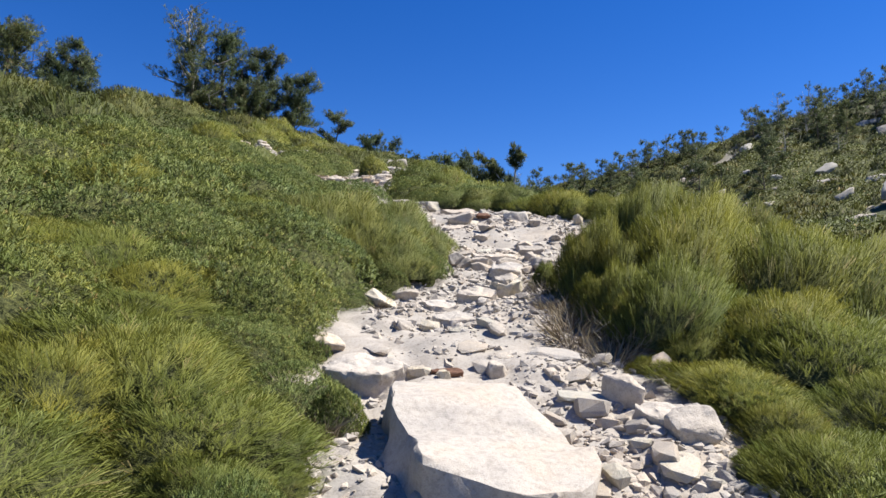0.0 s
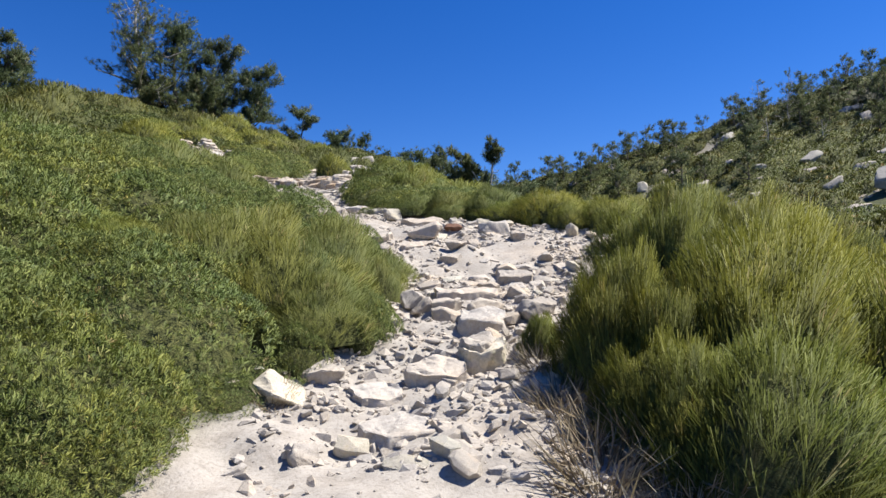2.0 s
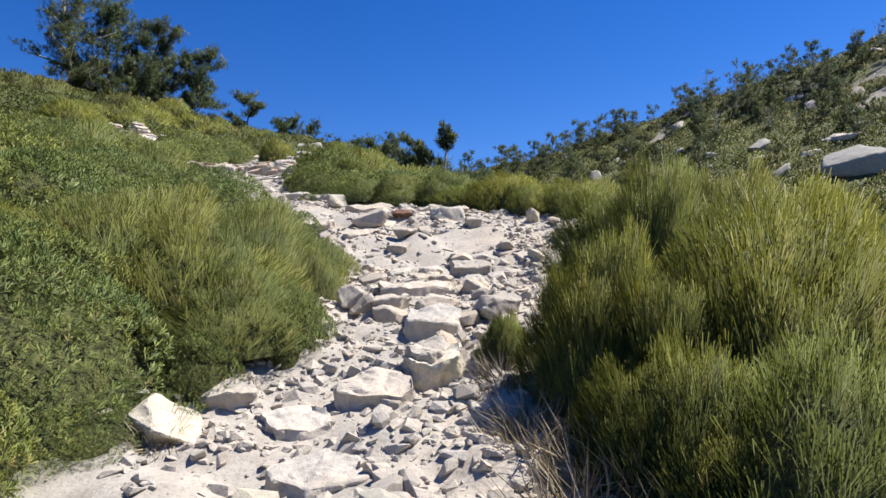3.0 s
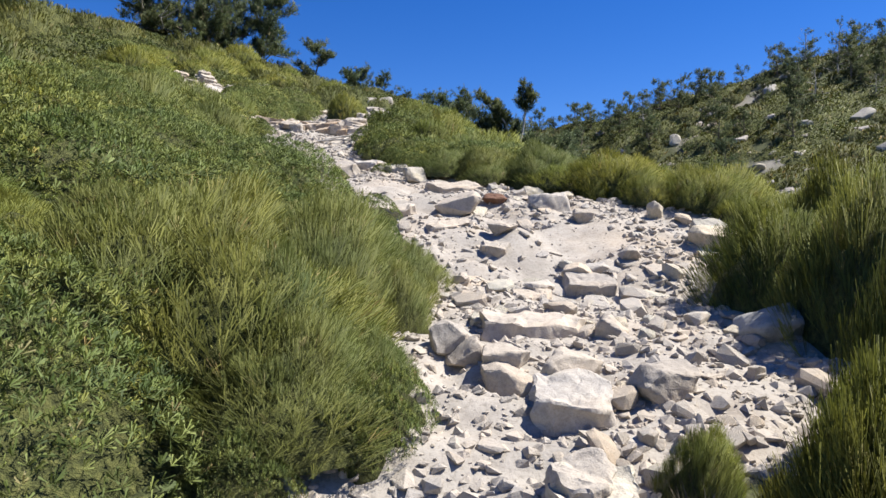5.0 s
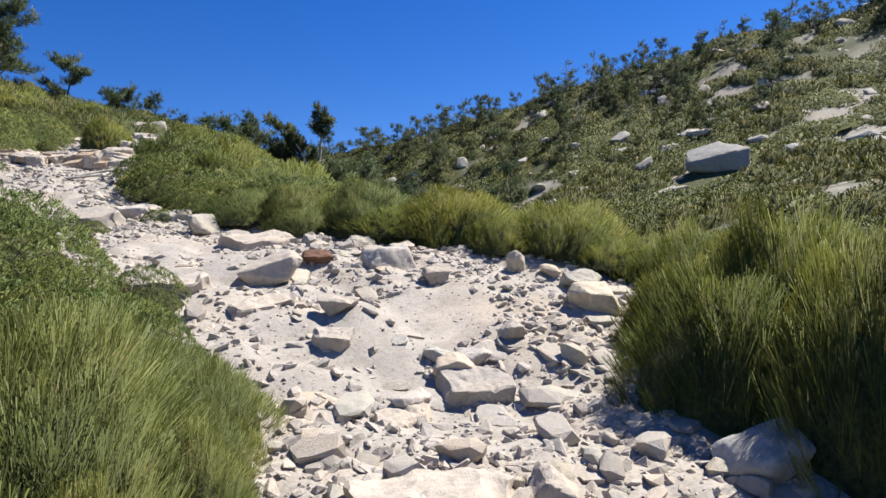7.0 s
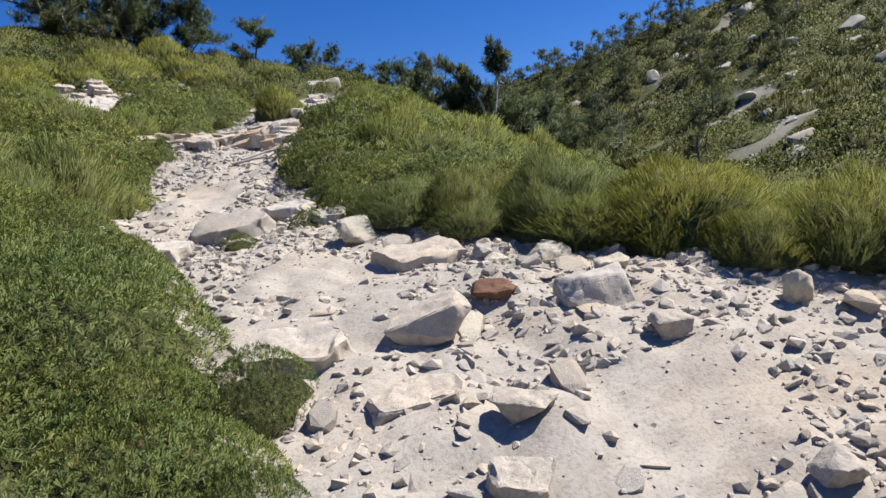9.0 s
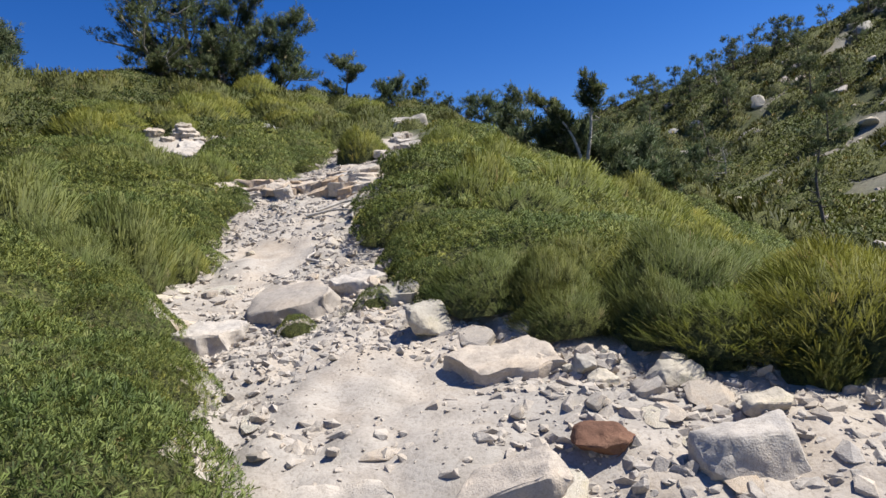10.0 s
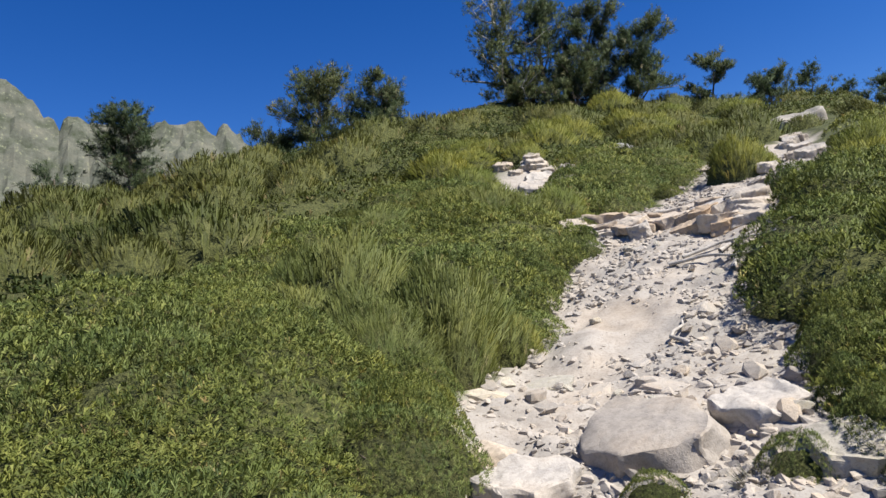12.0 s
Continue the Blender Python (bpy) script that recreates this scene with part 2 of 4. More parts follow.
def leafy(name, shape, mat):
    v, f, facing = shape
    return mesh_of(name, v, f, mat, True, facing)


def grid_faces(nx, ny):
    i, j = np.meshgrid(np.arange(nx - 1), np.arange(ny - 1))
    a = (j * nx + i).ravel()
    return np.stack([a, a + 1, a + nx + 1, a + nx], 1)


gx, gy = spaced(-4.2, 3.4, 0.05, 500), spaced(1.0, 19.0, 0.055, 500)
GX, GY = np.meshgrid(gx, gy)
GZ = ground_z(GX, GY)
ground_me = mesh_of("ground", np.stack([GX.ravel(), GY.ravel(), GZ.ravel()], 1), grid_faces(len(gx), len(gy)), GROUND, True)
o = off_trail(GX, GY)
bare = 1 - smooth(-0.05, 0.22, o + 0.12 * value_noise(GX * 3, GY * 3, 9))
hillside = smooth(9, 16, GX - 0.1 * (GY - 20))
scree = value_noise(GX * 0.16, GY * 0.35, 11) + 0.6 * value_noise(GX * 0.5, GY * 0.7, 12) + 0.4 * value_noise(GX * 1.5, GY * 1.5, 13)
bare = np.maximum(bare, hillside * smooth(0.45, 0.75, scree) * 0.75)
bare = np.maximum(bare, (1 - smooth(0.5, 1.1, np.hypot((GX + 5.35 + 0.2 * (GY - 19.5)) / 0.95, (GY - 19.5) / 1.3))))
attr = ground_me.attributes.new("bare", "FLOAT", "POINT")
attr.data.foreach_set("value", bare.ravel().astype(np.float32))
ground = tagged(new("ground", ground_me), "pale sandy granite trail climbing through heath hillside", "ground", kind="structure")

# ---- builders ----
rng = np.random.default_rng(7)


def part(name, me, parent, label="", at=(0, 0, 0)):
    ob = new(name, me)
    ob.parent, ob.location = parent, at
    return tagged(ob, label)


def unit(v):
    return v / np.maximum(np.linalg.norm(v, axis=-1, keepdims=True), 1e-9)


def blades(root, tip, width, bend):
    """Slim blades from root to tip, widest below the middle."""
    n = len(root)
    axis = tip - root
    side = unit(np.cross(axis, rng.normal(size=(n, 3)))) * width[:, None]
    mid = root + axis * 0.4 + bend
    v = np.stack([root, mid - side, mid + side, tip], 1).reshape(-1, 3)
    k = np.arange(n)[:, None] * 4
    return v, np.concatenate([k + [0, 2, 1], k + [1, 2, 3]], 0)


def fans(root, tips, width, facing):
    """Tufts of slim rods or needles: each tuft springs from one foot and is shaded softly with its clump."""
    n, k = tips.shape[:2]
    axis = tips - root[:, None]
    side = unit(np.cross(axis, rng.normal(size=tips.shape))) * width * rng.uniform(0.75, 1.25, (n, k, 1))
    side[np.sum(np.cross(axis, side) * facing, 2) < 0] *= -1
    v = np.concatenate([root, np.stack([tips - side, tips + side], 2).reshape(-1, 3)])
    a = n + 2 * np.arange(n * k)
    f = np.stack([np.repeat(np.arange(n), k), a, a + 1], 1)
    return v, f, np.concatenate([unit(facing.mean(1)), np.repeat(unit(facing).reshape(-1, 3), 2, 0)])


def broom_shape(radius, tall, heads, rods, width, lengths):
    """Upright green rods in tufts over a rounded, slightly lumpy mound."""
    a, r = np.arange(heads) * 2.39996 + rng.uniform(0, 0.6, heads), np.sqrt((np.arange(heads) + 0.5) / heads)
    edge = 1 + 0.1 * np.sin(3 * a + rng.uniform(0, 6)) + 0.06 * np.sin(5 * a + rng.uniform(0, 6))
    x, y = radius * r * edge * np.cos(a), radius * r * edge * np.sin(a)
    seed = int(rng.integers(100, 900))
    lump = 1 + 0.2 * value_noise(x * 2.6 / radius, y * 2.6 / radius, seed) + 0.1 * value_noise(x * 6 / radius, y * 6 / radius, seed + 1)
    z = tall * np.sqrt(np.clip(1.03 - r ** 2, 0.02, None)) * lump * rng.uniform(0.9, 1.06, heads)
    way = unit(np.stack([np.cos(a) * r * 0.62, np.sin(a) * r * 0.62, np.ones(heads)], 1) + rng.normal(0, 0.13, (heads, 3)))
    length = rng.uniform(*lengths, (heads, rods, 1))
    tip_mid = np.stack([x, y, z], 1)
    root = tip_mid - way * lengths[1]
    root[:, 2] = np.maximum(root[:, 2], -0.04)
    tips = root[:, None] + unit(way[:, None] + rng.normal(0, 0.15, (heads, rods, 3))) * length
    facing = (unit(np.stack([x / radius, y / radius, 0.75 + 0 * x], 1)) + 0.35 * way)[:, None] + rng.normal(0, 0.28, (heads, 1, 3)) + rng.normal(0, 0.14, (heads, rods, 3))
    return fans(root, tips, width, facing)


def core_shape(radius, tall, power=2.0, rings=6, sides=16):
    """Added solid filler for the shade among a shrub's inner twigs: an uneven low mound."""
    ph = rng.uniform(0, 6, 4)
    rr, aa = np.meshgrid(np.linspace(0, 1, rings), np.arange(sides) * 2 * np.pi / sides)
    edge = 1 + 0.1 * np.sin(3 * aa + ph[0]) + 0.07 * np.sin(5 * aa + ph[1])
    x, y = radius * rr * edge * np.cos(aa), radius * rr * edge * np.sin(aa)
    z = tall * np.maximum(1 - rr ** power, 0) ** 0.6 * (0.9 + 0.14 * np.sin(x * 9 / radius + ph[2]) * np.cos(y * 9 / radius + ph[3])) - 0.06 * rr
    v = np.stack([x.ravel(), y.ravel(), z.ravel()], 1)
    k, n = np.meshgrid(np.arange(rings - 1), np.arange(sides))
    a, c = (n * rings + k).ravel(), ((n + 1) % sides * rings + k).ravel()
    return v, np.stack([a, a + 1, c + 1, c], 1)


def juniper_shape(radius, tall, sprays, needles, size, width):
    """A low mat of short prickly sprays over rounded lobes, with dark hollows between the lobes."""
    a, r = np.arange(sprays) * 2.39996 + rng.uniform(0, 0.9, sprays), np.sqrt((np.arange(sprays) + 0.5) / sprays)
    x, y = radius * r * np.cos(a), radius * r * np.sin(a)
    seed = int(rng.integers(100, 900))
    f = 4.2 * 0.74 / radius
    lobe = value_noise(x * f, y * f, seed) + 0.6 * value_noise(x * f * 2.3, y * f * 2.3, seed + 1)
    keep = lobe > -0.85
    x, y, r, a, lobe = x[keep], y[keep], r[keep], a[keep], lobe[keep]
    n = len(x)
    z = tall * (1 - 0.8 * r ** 2.4) * (0.82 + 0.32 * value_noise(x * f * 0.45, y * f * 0.45, seed + 2) + 0.14 * lobe) + rng.uniform(-0.3, 0.3, n) * size
    way = unit(np.stack([np.cos(a) * r * 0.5, np.sin(a) * r * 0.5, np.full(n, 0.85)], 1) + rng.normal(0, 0.42, (n, 3)))
    way[:, 2] = np.abs(way[:, 2])
    root = np.stack([x, y, z], 1) - way * size * 0.8
    tips = root[:, None] + unit(way[:, None] + rng.normal(0, 0.55, (n, needles, 3))) * size * rng.uniform(0.7, 1.35, (n, needles, 1))
    facing = (way + (0, 0, 0.25))[:, None] + rng.normal(0, 0.2, (n, needles, 3))
    return fans(root, tips, width, facing)


def twig_shape(count, reach, tall, width, spread=1.0):
    """Bare crooked twigs fanning out of one foot."""
    a = rng.uniform(0, 2 * np.pi, count)
    tip = np.stack([np.cos(a) * reach * rng.uniform(0.3, 1, count), np.sin(a) * reach * rng.uniform(0.3, 1, count), tall * rng.uniform(0.2, 1, count)], 1)
    root = tip * np.array([0.25, 0.25, 0.0]) * spread
    return blades(root, tip, rng.uniform(0.6, 1.2, count) * width, rng.normal(0, 0.03, (count, 3)))


def tube(path, radii, sides=6):
    """A tapered round limb along a path of points."""
    bm, rings = bmesh.new(), []
    path = [Vector(p) for p in path]
    for i, (p, r) in enumerate(zip(path, radii)):
        r = float(r)
        ahead = (Vector(path[min(i + 1, len(path) - 1)]) - Vector(path[max(i - 1, 0)])).normalized()
        a = ahead.orthogonal().normalized()
        b = ahead.cross(a)
        rings.append([bm.verts.new(Vector(p) + r * (math.cos(k * math.tau / sides) * a + math.sin(k * math.tau / sides) * b)) for k in range(sides)])
    for r0, r1 in zip(rings, rings[1:]):
        for k in range(sides):
            bm.faces.new((r0[k], r0[(k + 1) % sides], r1[(k + 1) % sides], r1[k]))
    v = np.array([w.co for w in bm.verts])
    bm.verts.index_update()
    f = np.array([[w.index for w in face.verts] for face in bm.faces])
    bm.free()
    return v, f


def hull_rock(points, seed, size, chip=0.0):
    """An angular stone: the hull of points thrown over a squared ball."""
    r = np.random.default_rng(seed)
    v = unit(r.normal(size=(points, 3)))
    v = np.sign(v) * np.abs(v) ** 0.7 * r.uniform(0.85, 1.05, (points, 1))
    bm = bmesh.new()
    for p in v * np.array(size) / 2:
        bm.verts.new(p)
    res = bmesh.ops.convex_hull(bm, input=bm.verts)
    bmesh.ops.delete(bm, geom=[g for g in res["geom_interior"] if isinstance(g, bmesh.types.BMVert)], context="VERTS")
    return bm


def boulder_mesh(name, seed, size, mat, cuts=3, rough=0.03):
    """A larger stone: a hull with worn edges, split finer and roughened."""
    bm = hull_rock(16, seed, size)
    bmesh.ops.dissolve_limit(bm, angle_limit=0.25, verts=bm.verts, edges=bm.edges)
    bmesh.ops.bevel(bm, geom=list(bm.edges), offset=0.03 * min(size), segments=1, affect="EDGES", clamp_overlap=True)
    bmesh.ops.triangulate(bm, faces=bm.faces)
    for _ in range(cuts):
        long = [e for e in bm.edges if e.calc_length() > max(size) * 0.07]
        if long:
            bmesh.ops.subdivide_edges(bm, edges=long, cuts=1)
            bmesh.ops.triangulate(bm, faces=bm.faces)
    bm.normal_update()
    off = Vector((seed * 3.7, seed * 1.3, 0))
    f = 3.2 / max(size)
    for v in bm.verts:
        p = v.co * f + off
        v.co += v.normal * (noise.fractal(p, 0.9, 2.1, 5) * rough * max(size) + noise.noise(p * 5) * rough * 0.4 * max(size))
    me = bpy.data.meshes.new(name)
    bm.to_mesh(me)
    bm.free()
    me.materials.append(mat)
    me.polygons.foreach_set("use_smooth", np.ones(len(me.polygons), bool))
    me.set_sharp_from_angle(angle=radians(32))
    return me


def slab_mesh(name, seed, size, mat, rough=0.012):
    """A flat-topped split block: an uneven outline of straight breaks, with thickness, worn edges and a pitted top."""
    r = np.random.default_rng(seed)
    n = int(r.integers(9, 13))
    bm = bmesh.new()
    low, high = [], []
    for k in range(n):
        a = (k + r.uniform(-0.42, 0.42)) * math.tau / n
        q = (abs(math.cos(a)) ** 3 + abs(math.sin(a)) ** 3) ** (-1 / 3) * r.uniform(0.74, 1.04)
        x, y = q * math.cos(a) * size[0] / 2, q * math.sin(a) * size[1] / 2
        flare = r.uniform(0.98, 1.2)
        low.append(bm.verts.new((x * flare, y * flare, -size[2] / 2)))
        high.append(bm.verts.new((x, y, size[2] / 2 * r.uniform(0.4, 1.05))))
    for k in range(n):
        bm.faces.new((low[k], low[(k + 1) % n], high[(k + 1) % n], high[k]))
    bm.faces.new(high)
    bm.faces.new(low[::-1])
    bmesh.ops.bevel(bm, geom=list(bm.edges), offset=0.06 * size[2], segments=1, affect="EDGES", clamp_overlap=True)
    bmesh.ops.triangulate(bm, faces=bm.faces)
    for _ in range(4):
        long = [e for e in bm.edges if e.calc_length() > max(size) * 0.07]
        if long:
            bmesh.ops.subdivide_edges(bm, edges=long, cuts=1)
            bmesh.ops.triangulate(bm, faces=bm.faces)
    bm.normal_update()
    off, f = Vector((seed * 3.1, seed * 1.7, 0)), 3.0 / max(size)
    for v in bm.verts:
        p = v.co * f + off
        v.co += v.normal * max(size) * rough * (noise.fractal(p, 0.9, 2.1, 4) + 0.5 * noise.noise(p * 5)) + Vector((noise.noise(p * 1.6 + off), noise.noise(p * 1.6 - off), 0)) * 0.07 * max(size)
    me = bpy.data.meshes.new(name)
    bm.to_mesh(me)
    bm.free()
    me.materials.append(mat)
    me.polygons.foreach_set("use_smooth", np.ones(len(me.polygons), bool))
    me.set_sharp_from_angle(angle=radians(30))
    return me


def slope_turn(x, y, step=0.25):
    dx = float(height(x + step, y) - height(x - step, y)) / (2 * step)
    dy = float(height(x, y + step) - height(x, y - step)) / (2 * step)
    return Vector((0, 0, 1)).rotation_difference(Vector((-dx, -dy, 1))).to_matrix().to_4x4()


def shear(x, y, step=0.3):
    """Leans a shrub's foot to the slope while its stems stay upright."""
    m = Matrix.Identity(4)
    m[2][0] = float(height(x + step, y) - height(x - step, y)) / (2 * step)
    m[2][1] = float(height(x, y + step) - height(x, y - step)) / (2 * step)
    return m


def lay(x, y, lift=0.0, turn=0.0, tip=(0, 0), follow=1.0):
    """A pose on the ground that follows the slope."""
    m = slope_turn(x, y) if follow else Matrix.Identity(4)
    return Matrix.Translation((x, y, float(ground_z(x, y)) + lift)) @ m @ pose(0, 0, 0, tip[0], tip[1], turn)


# ---- named rocks on the trail ----
def boulder(x, y, size, seed, label, mat=None, turn=0.0, tip=(0, 0), sink=0.25, cuts=3, rough=0.034, name="boulder"):
    flat = any(word in label for word in ("flat", "slab", "ledge", "step", "paving"))
    ob = new(name, slab_mesh(name, seed, size, mat or GRANITE, max(rough, 0.014)) if flat else boulder_mesh(name, seed, size, mat or GRANITE, cuts, rough))
    ob.matrix_world = lay(x, y, size[2] * (0.5 - sink - (0.16 if flat else 0.05)), turn, tip)
    return tagged(ob, label, "rock")


boulder(0.22, 3.12, (0.88, 1.5, 0.46), 3, "long tilted pale granite slab bedded in the trail", turn=14, tip=(0, 8), sink=0.26, cuts=4, rough=0.012, name="rock_slab")
boulder(-0.42, 4.0, (0.5, 0.34, 0.2), 4, "white flat stone at the top of the long slab")
boulder(-0.23, 5.06, (0.17, 0.14, 0.13), 5, "small upright pale stone standing on the trail")
boulder(-0.74, 4.45, (0.333, 0.296, 0.222), 6, "pale rounded rock at the edge of the heath")
boulder(-0.41, 5.7, (0.42, 0.36, 0.26), 7, "blocky pale rock beside the trail under juniper", LICHEN)
boulder(-0.32, 6.0, (0.296, 0.222, 0.133), 8, "flat pale rock beside the trail")
boulder(0.4, 4.2, (0.252, 0.222, 0.148), 9, "pale wedge-shaped stone on the trail")
boulder(0.08, 4.15, (0.222, 0.104, 0.074), 10, "low brownish stone above the slab", BROWN)
boulder(0.37, 5.98, (0.37, 0.296, 0.192), 41, "square step stone with a rusty front face", sink=0.35, turn=3)
boulder(0.66, 6.15, (0.311, 0.296, 0.237), 12, "grey blocky stone beside the step", LICHEN)
boulder(0.02, 5.8, (0.311, 0.252, 0.104), 13, "flat pale stone paving the trail")
boulder(0.15, 5.35, (0.37, 0.266, 0.096), 14, "flat pale stone paving the trail")
boulder(1.27, 3.25, (0.28, 0.24, 0.22), 15, "bright white stone in the rubble")
boulder(1.05, 3.75, (0.3, 0.26, 0.24), 16, "pale angular stone in the rubble")
boulder(1.22, 3.45, (0.4, 0.26, 0.2), 17, "tan flat stone in the rubble")
boulder(0.66, 7.62, (0.62, 0.36, 0.2), 18, "broad pale ledge rock across the trail", sink=0.36, turn=-8)
boulder(0.28, 7.25, (0.266, 0.252, 0.178), 19, "pale block at the foot of the broom")
boulder(0.45, 6.95, (0.281, 0.252, 0.163), 20, "low grey-topped pale stone on the trail")
boulder(0.7, 6.75, (0.37, 0.34, 0.163), 21, "flat pale trail stone")
boulder(1.1, 6.8, (0.326, 0.237, 0.178), 22, "pale angular stone among cobbles", turn=25)
boulder(1.05, 7.55, (0.266, 0.222, 0.178), 23, "pale angular stone among cobbles", turn=60)
boulder(0.75, 8.4, (0.311, 0.207, 0.104), 24, "bright flat stone on the trail", turn=20)
boulder(1.28, 8.9, (0.266, 0.192, 0.133), 25, "tan stone lying on the sandy trail", turn=10)
boulder(1.85, 7.45, (0.4, 0.3, 0.26), 26, "grey lichened boulder shaded under the broom", GREY, tip=(15, 0))
boulder(0.3, 10.18, (0.459, 0.34, 0.252), 27, "white tilted boulder overhanging a dark hollow", turn=12, tip=(10, -8), sink=0.12)
boulder(0.66, 10.46, (0.26, 0.2, 0.12), 28, "rusty brown stone beside the white boulder", BROWN)
boulder(1.18, 10.32, (0.533, 0.326, 0.222), 29, "broad tan boulder bedded in rubble")
boulder(0.24, 9.66, (0.488, 0.222, 0.126), 30, "long flat stone on the sandy trail", turn=8)
boulder(-0.36, 10.14, (0.592, 0.37, 0.148), 31, "wide pale slab at the heath edge", sink=0.4)
boulder(0.55, 9.15, (0.266, 0.207, 0.118), 32, "pale flat stone on the sandy trail", turn=-20)
boulder(0.66, 9.45, (0.281, 0.118, 0.081), 33, "thin pale stone with a shaded lip")
boulder(1.12, 8.75, (0.252, 0.222, 0.178), 34, "tan angular stone on the sandy trail")
boulder(1.4, 9.9, (0.237, 0.163, 0.148), 35, "grey angular stone among cobbles")
boulder(-1.32, 12.6, (0.76, 0.66, 0.24), 36, "large pale flat-topped boulder in the middle of the trail", turn=-22, tip=(9, -3), sink=0.08, cuts=4, rough=0.014)
boulder(-1.76, 12.15, (0.56, 0.42, 0.18), 37, "pale flat block beside the large boulder", turn=12)
boulder(-2.08, 12.4, (0.3, 0.22, 0.15), 38, "pale broken block beside the trail")
boulder(-0.18, 11.9, (0.34, 0.3, 0.3), 39, "lichened grey rock at the corner of the heath", LICHEN)
boulder(-0.45, 12.5, (0.32, 0.42, 0.2), 40, "lichened slab at the trail edge", LICHEN, turn=20)
boulder(-0.82, 12.88, (0.48, 0.44, 0.14), 11, "pale slab at the trail edge", turn=35)
boulder(2.3, 9.3, (0.37, 0.311, 0.266), 42, "grey-green rock at the edge of the rubble", LICHEN)
boulder(2.1, 10.08, (0.178, 0.163, 0.266), 43, "upright grey rock at the edge of the broom", LICHEN)
boulder(2.45, 9.72, (0.37, 0.252, 0.192), 44, "grey-green rock at the edge of the rubble", LICHEN)
boulder(1.35, 10.62, (0.237, 0.163, 0.133), 45, "lichened grey stone below the broom", LICHEN)
boulder(0.75, 11.0, (0.178, 0.148, 0.133), 46, "lichened grey stone below the broom", LICHEN)
boulder(0.28, 11.32, (0.66, 0.36, 0.15), 47, "broad pale slab banked below the broom", turn=-6, tip=(6, 0), sink=0.2)
boulder(0.66, 11.12, (0.17, 0.14, 0.12), 48, "grey rounded stone under the broom", GREY)
boulder(1.08, 10.95, (0.28, 0.18, 0.14), 49, "lichened grey stone under the broom", LICHEN)
boulder(0.2, 7.33, (0.3, 0.22, 0.2), 90, "pale squared block among cobbles", turn=30, sink=0.28)
boulder(0.43, 7.06, (0.3, 0.24, 0.16), 91, "pale blocky stone with a grey side", turn=-15, sink=0.28)
boulder(0.72, 7.0, (0.36, 0.26, 0.18), 92, "pale wedge-topped block among cobbles", turn=20, sink=0.3)
boulder(0.62, 6.18, (0.26, 0.22, 0.2), 93, "white broken block above the step", turn=40, sink=0.1)
boulder(0.82, 8.5, (0.26, 0.12, 0.09), 94, "bright oblong stone on the trail", turn=25, sink=0.15)
boulder(1.16, 8.58, (0.42, 0.32, 0.12), 95, "flat pale stone with a shaded lip", turn=-10, sink=0.2)
boulder(0.63, 9.42, (0.3, 0.2, 0.12), 96, "low pale stone undercut by a dark hollow", turn=-8, tip=(10, 0), sink=0.05)
boulder(1.56, 8.98, (0.2, 0.16, 0.12), 97, "tan angular stone on the sandy trail", turn=15, sink=0.1)
# ledge across the trail
TAN = stone("tan_granite", (0.4, 0.33, 0.26), (0.31, 0.265, 0.22), (0.46, 0.36, 0.26), 0.15)
broken = np.random.default_rng(31)
for n in range(34):
    u = broken.uniform()
    x, y = -3.75 + 2.4 * u + broken.uniform(-0.1, 0.1), 17.5 - 0.75 * u + broken.uniform(-0.45, 0.55)
    s = broken.uniform(0.24, 0.52)
    tagged(boulder(x, y, (s * broken.uniform(1.0, 1.4), s * 0.8, broken.uniform(0.1, 0.2)), 110 + n, "broken slab of the ledge across the trail" if n % 3 else "tan slab of the broken ledge across the trail", TAN if n % 3 == 0 else GRANITE,
                   turn=broken.uniform(-40, 40), tip=(broken.uniform(-16, 10), broken.uniform(-12, 12)), sink=broken.uniform(-0.25, 0.15)), group="ledge slabs")
for n in range(12):
    y = 18.2 + 0.42 * n
    tagged(boulder(np.interp(y, EDGE_Y, EDGE_R) - broken.uniform(0.1, 0.7), y, (broken.uniform(0.25, 0.5), 0.3, 0.16), 150 + n, "broken slab of the ledge across the trail", turn=broken.uniform(-40, 40), tip=(broken.uniform(-12, 8), 0), sink=0.0), group="ledge slabs")
# cairn
for x, y, s, seed, up, turn in ((-5.15, 19.1, (0.75, 0.6, 0.14), 68, 0.0, 20), (-5.3, 19.5, (0.6, 0.5, 0.14), 75, 0.0, 60), (-5.75, 20.0, (0.44, 0.34, 0.2), 62, 0.0, 10), (-5.4, 19.95, (0.42, 0.32, 0.18), 63, 0.0, 50),
                                (-5.55, 19.98, (0.46, 0.3, 0.12), 64, 0.09, 100), (-5.62, 19.95, (0.36, 0.26, 0.1), 65, 0.16, 30), (-6.2, 19.8, (0.42, 0.3, 0.24), 66, 0.0, 70), (-5.05, 20.05, (0.36, 0.3, 0.26), 67, 0.0, 140),
                                (-5.7, 20.02, (0.34, 0.24, 0.1), 69, 0.21, 60), (-5.5, 19.7, (0.26, 0.2, 0.14), 74, 0.0, 0), (-5.85, 19.65, (0.3, 0.22, 0.14), 76, 0.0, 80)):
    ob = tagged(boulder(x, y, s, seed, "pale flat stone of a small trailside cairn", turn=turn, sink=0.2, cuts=1), group="cairn stones")
    ob.location.z += up
boulder(-2.4, 25.3, (1.9, 1.1, 0.6), 70, "grey flat rock on the spur among heath", GREY, sink=0.3)
boulder(-2.2, 19.95, (0.5, 0.3, 0.14), 71, "pale flat stone behind the round bush")
boulder(-2.8, 20.4, (0.5, 0.3, 0.16), 72, "pale flat stone behind the round bush")
